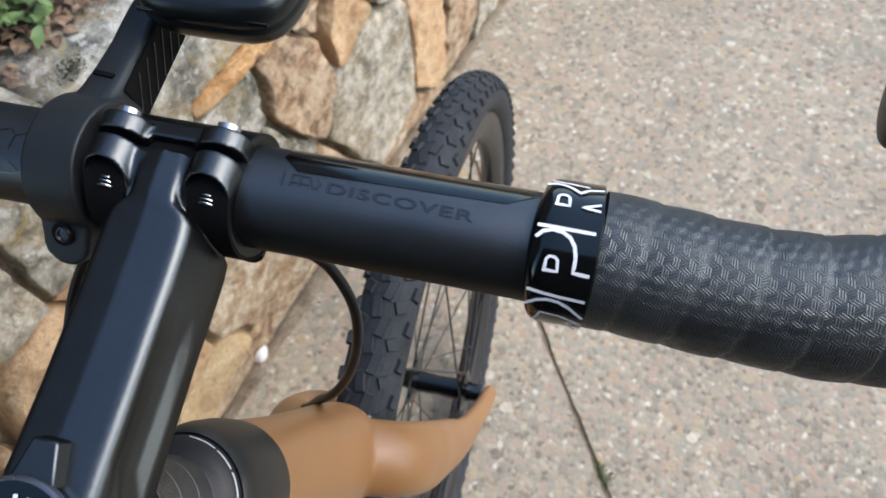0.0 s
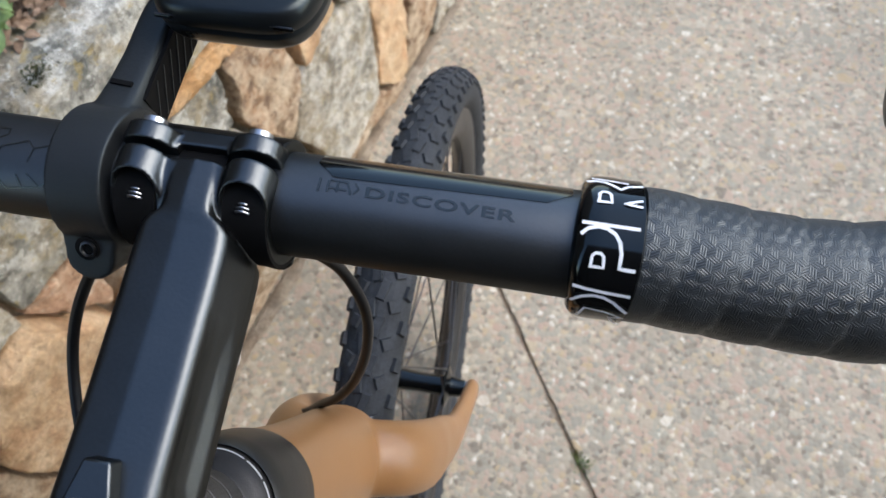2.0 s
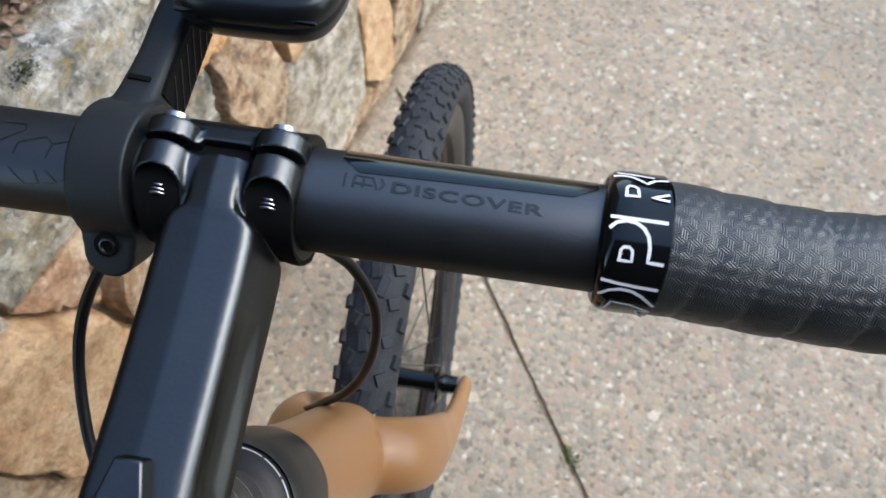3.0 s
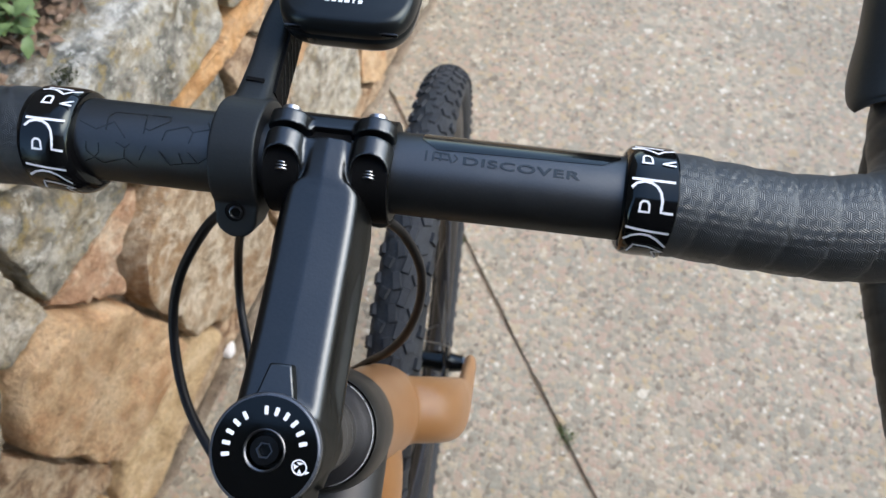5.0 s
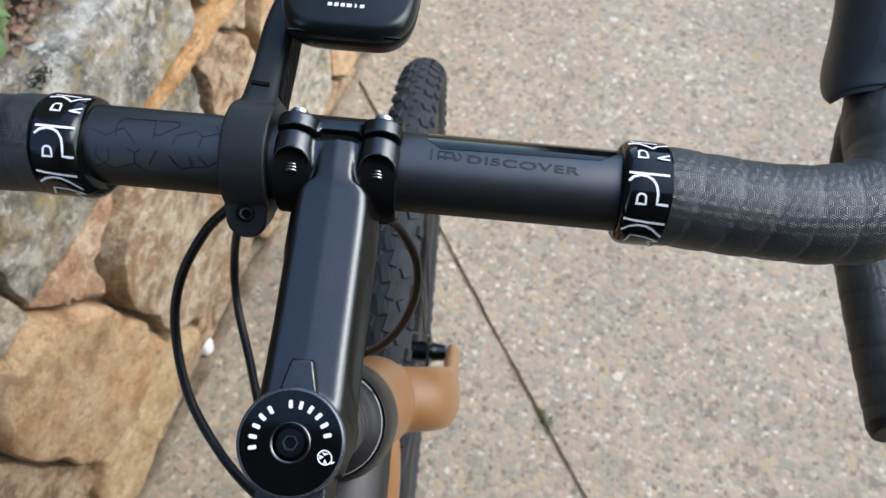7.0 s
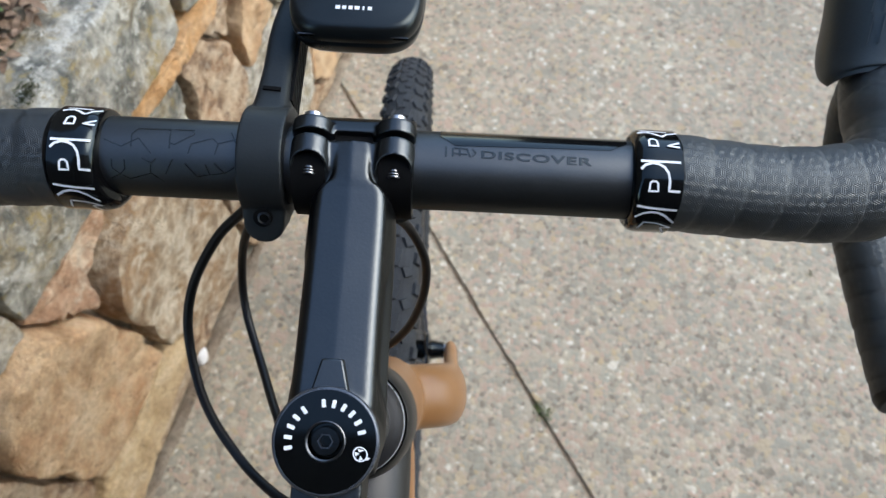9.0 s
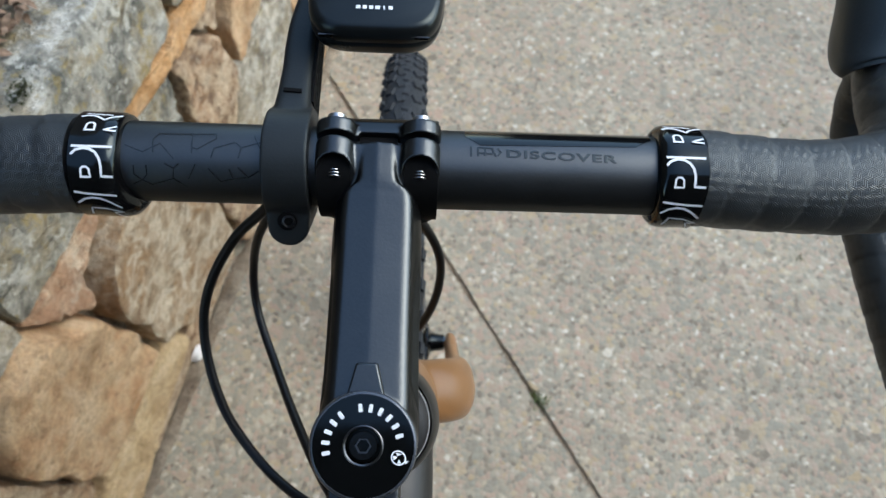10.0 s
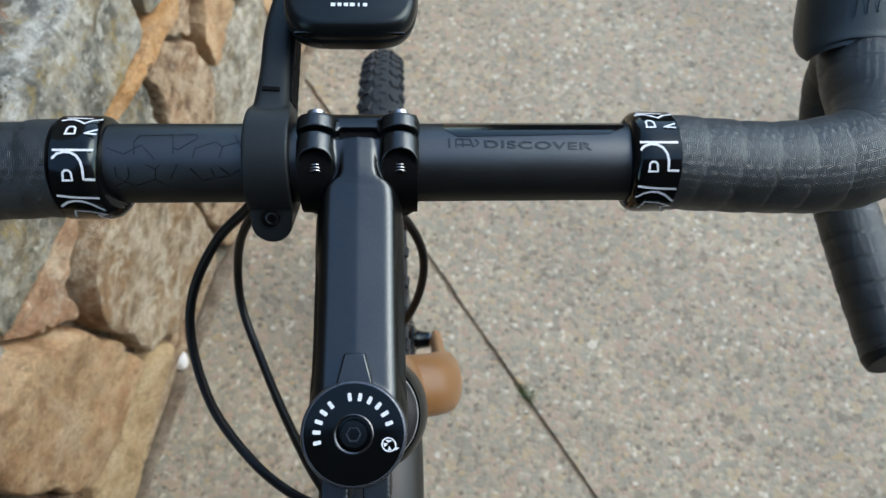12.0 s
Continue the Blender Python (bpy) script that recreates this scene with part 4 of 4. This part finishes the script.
    rows = [[bm.verts.new(p + Vector((sx * w, 0, 0)) + n * h) for sx, h in ((-1, -0.005), (-1, 0.0018), (1, 0.0018), (1, -0.005))] for p, w in ((low, 0.0066), (high, 0.0037))]
    for k in range(4):
        bm.faces.new((rows[0][k], rows[0][(k + 1) % 4], rows[1][(k + 1) % 4], rows[1][k]))
    bm.faces.new(rows[0])
    bm.faces.new(rows[1])
    bevelled(part("wedge_tab", bm, STEM_BLACK, body), 0.0007)
    return body


def top_cap():
    bm = bmesh.new()
    turned(bm, [(0.0170, -0.006), (0.0180, -0.0045), (0.0183, -0.002), (0.0180, -0.0007), (0.0177, -0.0002), (0.0174, 0.0), (0.0172, 0.0), (0.0071, 0.0), (0.0069, 0.0), (0.0062, -0.0003), (0.0058, -0.003)], 72, closed=False)
    cap = under(part("top_cap", moved(bm, SEAT), CAP, label="polished black headset cap with a ring of white printed bars"))
    bm = bmesh.new()
    turned(bm, [(0.0185, -0.0026), (0.01862, -0.0012), (0.0182, -0.00025), (0.0177, 0.0001), (0.0174, 0.0001), (0.0173, -0.0006)], 72)
    part("cap_rim", moved(bm, SEAT), RIM_GREY, cap, "thin blue-grey bevelled rim")
    bm = bmesh.new()
    turned(bm, [(0.0046, -0.003), (0.0050, -0.0006), (0.0047, 0.0), (0.0027, 0.0), (0.0025, -0.0022)], 40, closed=False)
    part("cap_bolt", moved(bm, SEAT), GLOSS, cap, "black hex socket bolt")
    bm = bmesh.new()
    turned(bm, [(0.0027, 0.0), (0.0028, 0.0002), (0.0023, 0.0002), (0.0022, -0.0012)], 6)
    part("hex_socket", moved(bm, SEAT), DARK_STEEL, cap, smooth=False)
    bm = bmesh.new()
    turned(bm, [(0.0061, 0.0001), (0.0066, 0.00055), (0.0070, 0.0003)], 60)
    part("bolt_ring", moved(bm, SEAT), DARK_STEEL, cap)
    for k in range(12):
        if k == 5:
            continue
        bm = bmesh.new()
        turn = Matrix.Rotation(radians(102 - 16 * k), 4, "Z") @ Matrix.Translation((0, 0.0128, 0.00035))
        w, h, c = 0.00070, 0.00142, 0.00028
        bm.faces.new([bm.verts.new(turn @ Vector((x, y, 0))) for x, y in
                      ((-w + c, -h), (w - c, -h), (w, -h + c), (w, h - c), (w - c, h), (-w + c, h), (-w, h - c), (-w, -h + c))])
        part("printed_bar", moved(bm, SEAT), WHITE, cap, "white printed bar", smooth=False)
    bm = bmesh.new()
    turn = Matrix.Translation((0.0122, -0.0037, 0.00035)) @ Matrix.Rotation(radians(-35), 4, "Z")
    ring = [[bm.verts.new(turn @ Vector((q * math.cos(2 * math.pi * k / 28), 0.9 * q * math.sin(2 * math.pi * k / 28), 0))) for k in range(28)] for q in (0.0022, 0.0027)]
    for k in range(28):
        bm.faces.new((ring[0][k], ring[0][(k + 1) % 28], ring[1][(k + 1) % 28], ring[1][k]))
    for a, b, c in (((-0.0020, 0.0007), (0.0004, 0.0019), (-0.0006, 0.0004)), ((-0.0021, -0.0005), (-0.0004, 0.0001), (-0.0008, -0.0016)), ((0.0008, -0.0018), (0.0003, -0.0003), (0.0019, -0.0009)),
                    ((0.0021, 0.0004), (0.0036, 0.0012), (0.0031, -0.0004))):
        bm.faces.new([bm.verts.new(turn @ Vector((*q, 0))) for q in (a, b, c)])
    part("emblem", moved(bm, SEAT), WHITE, cap, "small white round emblem")


stem()
top_cap()


def headset_and_frame():
    bm = bmesh.new()
    turned(bm, [(0.0165, -0.045), (0.0172, -0.0455), (0.0172, -0.0575), (0.0166, -0.0580), (0.0172, -0.0585), (0.0172, -0.0695), (0.0166, -0.0700), (0.0172, -0.0705), (0.0172, -0.082), (0.0165, -0.083)], 56, closed=False)
    under(part("headset_spacer", moved(bm, SEAT), SPACER, label="stack of black spacers with a brushed dusty face"))
    bm = bmesh.new()
    turned(bm, [(0.0165, -0.0790), (0.0180, -0.0800), (0.0190, -0.0822), (0.0205, -0.0830), (0.0228, -0.0852), (0.0238, -0.0872), (0.0240, -0.0895), (0.022, -0.095)], 64, closed=False)
    seal = under(part("headset_bearing_cover", moved(bm, SEAT), RUBBER, label="black bearing cover"))
    bm = bmesh.new()
    for a in range(-70, 95, 3):
        if 38 < a < 44 or 62 < a < 70 and a % 2:
            continue
        w = radians(a)
        d = radians(3.02)
        ring = []
        for ww in (w - d / 2, w + d / 2):
            for r, h in ((0.02335, -0.0856), (0.02370, -0.0863)):
                ring.append(bm.verts.new((r * math.cos(ww), r * math.sin(ww), h)))
        bm.faces.new((ring[0], ring[1], ring[3], ring[2]))
    part("printed_arc", moved(bm, SEAT), PALE_PRINT, seal, "fine pale printed arc")
    bm = bmesh.new()
    turned(bm, [(0.0236, -0.0905), (0.0248, -0.0882), (0.0262, -0.0900), (0.0277, -0.097), (0.0286, -0.106), (0.0288, -0.117), (0.0280, -0.128)], 64, closed=False)
    under(part("head_collar", moved(bm, SEAT), OLIVE, label="dark matt collar at the top of the head tube"))
    n = STEER
    at = lambda s: TOP + n * s
    bm = bmesh.new()
    sweep(bm, [(*at(0.119), 0.0268, 0.0275), (*at(0.16), 0.0262, 0.0275), (*at(0.19), 0.0265, 0.0285), (*at(0.235), 0.0290, 0.031), (*at(0.262), 0.030, 0.033)], segs=40, steps=6)
    under(part("head_tube", bm, TAN, label="tan painted tapered head tube"))
    bm = bmesh.new()
    a = at(0.135)
    sweep(bm, [(0, a.y - 0.008, a.z, 0.0262, 0.018), (0, a.y - 0.06, a.z - 0.006, 0.0265, 0.020), (0, a.y - 0.20, a.z - 0.03, 0.023, 0.018), (0, a.y - 0.52, a.z - 0.09, 0.018, 0.016)], segs=32, steps=6)
    under(part("top_tube", bm, OLIVE, label="dark top tube"))
    bm = bmesh.new()
    a = at(0.225)
    sweep(bm, [(0, a.y - 0.010, a.z - 0.004, 0.022, 0.020), (0, a.y - 0.05, a.z - 0.05, 0.027, 0.026), (0, a.y - 0.25, a.z - 0.25, 0.026, 0.026), (0, a.y - 0.47, a.z - 0.47, 0.027, 0.028)], segs=32, steps=6)
    under(part("down_tube", bm, TAN, label="tan painted down tube"))
    bm = bmesh.new()
    b = at(0.135)
    sweep(bm, [(0, b.y - 0.50, b.z - 0.05, 0.016, 0.016), (0, b.y - 0.46, b.z - 0.25, 0.017, 0.018), (0, b.y - 0.40, b.z - 0.60, 0.020, 0.022)], segs=28, steps=6)
    under(part("seat_tube", bm, OLIVE, label="dark seat tube"))


headset_and_frame()


def fork():
    bm = bmesh.new()
    c = TOP + STEER * 0.285
    sweep(bm, [(*(TOP + STEER * 0.258), 0.0296, 0.0322), (*(TOP + STEER * 0.285), 0.0300, 0.0330), (*(TOP + STEER * 0.302), 0.026, 0.030)], segs=36, steps=6)
    for sx in (-1, 1):
        sweep(bm, [(sx * 0.004, c.y + 0.000, c.z + 0.002, 0.024, 0.0265), (0.001 + sx * 0.022, c.y + 0.004, c.z + 0.002, 0.020, 0.0235), (0.002 + sx * 0.038, c.y + 0.010, c.z - 0.012, 0.0170, 0.0235),
                   (0.002 + sx * 0.0475, c.y + 0.022, c.z - 0.048, 0.0130, 0.024), (sx * 0.0525, c.y + 0.040, c.z - 0.10, 0.0110, 0.0225), (sx * 0.0540, c.y + 0.074, c.z - 0.20, 0.0095, 0.018),
                   (sx * 0.0550, c.y + 0.125, c.z - 0.30, 0.0085, 0.0135), (sx * 0.0555, AXLE.y, AXLE.z, 0.0080, 0.0125), (sx * 0.0555, AXLE.y + 0.006, AXLE.z - 0.012, 0.006, 0.008)],
              segs=32, steps=8, side=(1, 0, 0.25 * sx))
    ob = under(fused(part("fork", bm, TAN, label="tan painted fork with two broad curved legs"), 0.0016, 6))
    bm = bmesh.new()
    rod(bm, (0.016, c.y + 0.018, c.z + 0.006), (0.016, c.y + 0.0275, c.z + 0.006), 0.0022, segs=16)
    part("crown_screw", bm, DARK_STEEL, ob, "dark crown screw")


fork()


def front_wheel():
    wheel = under(empty("front_wheel"))
    tilt = Matrix.Translation(AXLE + Vector((-0.003, 0, 0))) @ Matrix.Rotation(radians(0.6), 4, "Z") @ Matrix.Rotation(radians(90), 4, "Y")
    bm = bmesh.new()
    R, r = 0.3345, 0.0220
    prof = [(R + r * math.cos(a), r * math.sin(a)) for a in np.linspace(-2.5, 2.5, 26)]
    turned(bm, prof, 128)
    dice = random.Random(5)
    count = 84
    for k in range(count):
        for across, along, wide, tall, shift, skew in ((-62, 0.0115, 0.0085, 0.0062, 0.0, 10), (-34, 0.0105, 0.0095, 0.0045, 0.5, -24), (-9, 0.0180, 0.0078, 0.0038, 0.1, 12),
                                                      (9, 0.0180, 0.0078, 0.0038, 0.6, -12), (34, 0.0105, 0.0095, 0.0045, 0.0, 24), (62, 0.0115, 0.0085, 0.0062, 0.5, -10)):
            w = 2 * math.pi * (k + shift + dice.uniform(-0.02, 0.02)) / count
            m = Matrix.Rotation(w, 4, "Z") @ Matrix.Translation((R, 0, 0)) @ Matrix.Rotation(-radians(across), 4, "Y") @ Matrix.Translation((r - 0.0004, 0, 0))
            m = m @ Matrix.Rotation(radians(skew), 4, "X") @ Matrix.Diagonal((tall, along, wide, 1))
            made = bmesh.ops.create_cube(bm, size=1, matrix=m)["verts"]
            top = sorted(made, key=lambda v: -(v.co.xy.length if abs(across) < 20 else (v.co - Vector((R * math.cos(w), R * math.sin(w), 0))).length))[:4]
            mid = sum((v.co for v in top), Vector()) / 4
            for v in top:
                v.co = mid + (v.co - mid) * 0.78
    part("tyre", moved(bm, tilt), TYRE, wheel, "dusty black knobbly gravel tyre", smooth=False)
    bm = bmesh.new()
    turned(bm, [(0.3165, -0.0135), (0.3165, 0.0135), (0.306, 0.0145), (0.292, 0.0115), (0.285, 0.004), (0.285, -0.004), (0.292, -0.0115), (0.306, -0.0145)], 128)
    part("rim", moved(bm, tilt), CARBON, wheel, "dark deep rim")
    bm = bmesh.new()
    turned(bm, [(0.010, -0.050), (0.011, -0.038), (0.0125, -0.034), (0.027, -0.031), (0.027, -0.028), (0.0125, -0.024), (0.011, 0.0), (0.0125, 0.024), (0.024, 0.027), (0.024, 0.030), (0.0125, 0.034), (0.011, 0.040), (0.010, 0.050)], 40, closed=False)
    part("hub", moved(bm, tilt), GLOSS, wheel, "gloss black hub")
    bm = bmesh.new()
    turned(bm, [(0.0085, 0.0495), (0.0085, 0.0535), (0.0050, 0.0540), (0.0048, 0.0500)], 32, closed=False)
    part("axle_cap", moved(bm, tilt), STEEL, wheel, "bright axle end")
    for k in range(24):
        side_x = 0.0285 if k % 2 else -0.0295
        w = 2 * math.pi * k / 24
        lead = w + (0.85 if (k // 2) % 2 else -0.85)
        bm = bmesh.new()
        a = Vector((0.0245 * math.cos(lead), 0.0245 * math.sin(lead), side_x))
        b = Vector((0.2865 * math.cos(w), 0.2865 * math.sin(w), side_x * 0.06))
        rod(bm, a, b, 0.001, segs=6)
        part("spoke", moved(bm, tilt), DARK_STEEL, wheel)


front_wheel()


def hose(rows, label):
    bm = bmesh.new()
    sweep(bm, [(*p, 0.0026, 0.0026) for p in rows], segs=14, steps=10, side=(0.31, 0.82, 0.48))
    under(part("brake_hose", bm, HOSE, label=label))


hose([(0.002, 0.016, 0.975), (0.0079, 0.0201, 0.9343), (0.0191, 0.0224, 0.9089), (0.0280, 0.0158, 0.8837), (0.0277, 0.0065, 0.8572), (0.0202, -0.0021, 0.8299), (0.0082, -0.0067, 0.8054), (-0.0065, -0.0059, 0.7790), (-0.0200, -0.0055, 0.7540), (-0.0375, -0.0060, 0.7300), (-0.0480, -0.0075, 0.7130), (-0.0550, -0.0080, 0.6950)],
     "black brake hose looping into the fork")
hose([(-0.034, 0.012, 0.986), (-0.0564, 0.007, 0.9537), (-0.0761, 0.0005, 0.9308), (-0.0931, -0.0154, 0.9028), (-0.0973, -0.036, 0.8802), (-0.0877, -0.0663, 0.8611), (-0.0673, -0.0925, 0.8503), (-0.0438, -0.1114, 0.8564), (-0.0184, -0.1236, 0.8674)],
     "black hose looping back to the frame")
hose([(-0.026, 0.020, 0.985), (-0.0517, 0.0298, 0.9308), (-0.0738, 0.0254, 0.8894), (-0.0837, 0.0175, 0.8509), (-0.0829, 0.0004, 0.8293), (-0.0699, -0.0301, 0.8272), (-0.052, -0.0659, 0.8462), (-0.030, -0.1040, 0.8745), (-0.012, -0.128, 0.890)],
     "black shift cable looping under the bar")


def computer_mount():
    bm = bmesh.new()
    x = -0.0362
    rod(bm, (x - 0.0090, BAR_Y + 0.001, BAR_Z), (x + 0.0090, BAR_Y + 0.001, BAR_Z), 0.0225, segs=56)
    tip = Vector((0, -0.75, 0.66))
    for d in (0.0, 0.25, 0.5, 0.75, 1.0):
        q = Vector((x, -0.010, 1.004)).lerp(Vector((x, -0.0208, 0.9930)), d)
        rod(bm, q - tip * 0.010, q + tip * 0.0052, 0.0098 - 0.0014 * d, segs=40)
    sweep(bm, [(x, 0.008, 1.0105, 0.0085, 0.0100), (x, 0.022, 1.0075, 0.0078, 0.0105), (x + 0.0004, 0.040, 1.0080, 0.0070, 0.0098), (x + 0.001, 0.060, 1.0110, 0.0068, 0.0085),
               (x + 0.005, 0.082, 1.0135, 0.0075, 0.0055)], segs=28, steps=8, square=5.0)
    box(bm, (-0.018, 0.0830, 1.0145), (0.034, 0.014, 0.007))
    rod(bm, (-0.0035, 0.0820, 1.0100), (-0.0035, 0.0820, 1.0195), 0.0150, segs=40)
    mount = under(fused(part("computer_mount", bm, PLASTIC, label="black nylon out-front computer mount clamped on the bar"), 0.0007, 5))
    bm = bmesh.new()
    way = Vector((0.0, -0.75, 0.66))
    c = Vector((x + 0.0006, -0.0236, 0.9992))
    turned(bm, [(0.0019, -0.003), (0.0019, 0.0004), (0.0021, 0.0008), (0.0025, 0.0007), (0.0027, 0.0002), (0.0027, -0.004)], 32, closed=False)
    moved(bm, Matrix.Translation(c) @ Vector((0, 0, 1)).rotation_difference(way).to_matrix().to_4x4())
    part("mount_bolt", bm, DARK_STEEL, mount, "dark socket bolt with a bright edge")
    # No hole is cut: a black disc carries the counterbore's shade.
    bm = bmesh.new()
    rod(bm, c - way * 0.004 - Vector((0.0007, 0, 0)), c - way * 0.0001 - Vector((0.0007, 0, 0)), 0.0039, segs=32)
    part("bolt_hole", bm, SHADE_BLACK, mount, "black disc painted as the shaded counterbore round the bolt")
    bm = bmesh.new()
    rod(bm, c - way * 0.003, c + way * 0.0001, 0.00195, segs=24)
    part("bolt_socket", bm, GLOSS, mount)
    bm = bmesh.new()
    ball(bm, (-0.0318, 0.0272, 1.0063), (0.0009, 0.0013, 0.0013), segs=16)
    part("mount_screw", bm, STEEL, mount, "tiny bright screw head")
    # Raised black strip whose colour gives the shade of the hinge slot.
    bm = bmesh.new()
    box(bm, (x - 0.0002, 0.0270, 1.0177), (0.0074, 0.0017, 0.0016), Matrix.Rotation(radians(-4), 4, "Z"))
    part("hinge_gap", bm, SHADE_BLACK, mount, "black strip painted as the shaded hinge slot")
    # Black plate on the arm's flank; the recess's shade is painted, not modelled.
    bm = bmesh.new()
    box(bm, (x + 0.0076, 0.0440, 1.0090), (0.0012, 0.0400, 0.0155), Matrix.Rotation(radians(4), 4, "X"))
    part("side_recess", bm, SHADE_BLACK, mount, "black plate painted as the shaded recess on the arm side")
    bm = bmesh.new()
    for k in range(6):
        box(bm, (x + 0.0080, 0.0275 + 0.0064 * k, 1.0076 + 0.0004 * k), (0.0010, 0.0005, 0.0165), Matrix.Rotation(radians(-36), 4, "X"))
    part("side_rib", bm, SATIN, mount, "fine diagonal ribs")


computer_mount()


def bike_computer():
    thing = tagged(empty("bike_computer", (-0.0035, 0.0820, 1.0195)), "small black cycling computer held in its mount ahead of the bar", "computer")
    bm = bmesh.new()
    rings = []
    for h, f in ((0.0, 0.84), (0.0015, 0.92), (0.004, 0.972), (0.0072, 0.995), (0.0085, 1.0), (0.0092, 0.985), (0.0098, 0.985), (0.0105, 1.0), (0.0135, 0.99), (0.0158, 0.965), (0.0172, 0.925), (0.0178, 0.87)):
        ring = []
        for k in range(96):
            w = 2 * math.pi * k / 96
            q = (abs(math.cos(w)) ** 4.6 + abs(math.sin(w)) ** 4.6) ** (-1 / 4.6)
            ring.append(bm.verts.new((0.0285 * q * math.cos(w) - 0.0285 * (1 - f) * math.copysign(abs(math.cos(w)) ** 0.6, math.cos(w)),
                                      0.0030 + 0.0420 * q * math.sin(w) - 0.0285 * (1 - f) * math.copysign(abs(math.sin(w)) ** 0.6, math.sin(w)), h)))
        rings.append(ring)
    for a, b in zip(rings, rings[1:]):
        for k in range(96):
            bm.faces.new((a[k], a[(k + 1) % 96], b[(k + 1) % 96], b[k]))
    bm.faces.new(rings[0][::-1])
    bm.faces.new(rings[-1])
    part("housing", bm, HOUSING, thing, "black housing")
    bm = bmesh.new()
    for k, w in enumerate((0.0018, 0.0016, 0.0016, 0.0020, 0.0007, 0.0017)):
        box(bm, (-0.0066 + 0.0026 * k, -0.0275, 0.01795), (w, 0.0018, 0.0002))
    part("maker_shapes", bm, WHITE, thing, "pale maker's mark shapes", smooth=False)
    for sx in (-1, 1):
        bm = bmesh.new()
        box(bm, (sx * 0.0165, -0.0376, 0.0122), (0.0125, 0.0010, 0.0016))
        bevelled(part("button", bm, GLOSS, thing, "gloss black edge button"), 0.0005)
        bm = bmesh.new()
        box(bm, (sx * 0.0165, -0.0379, 0.0132), (0.0115, 0.0006, 0.0003))
        part("button_edge", bm, DARK_STEEL, thing)


bike_computer()
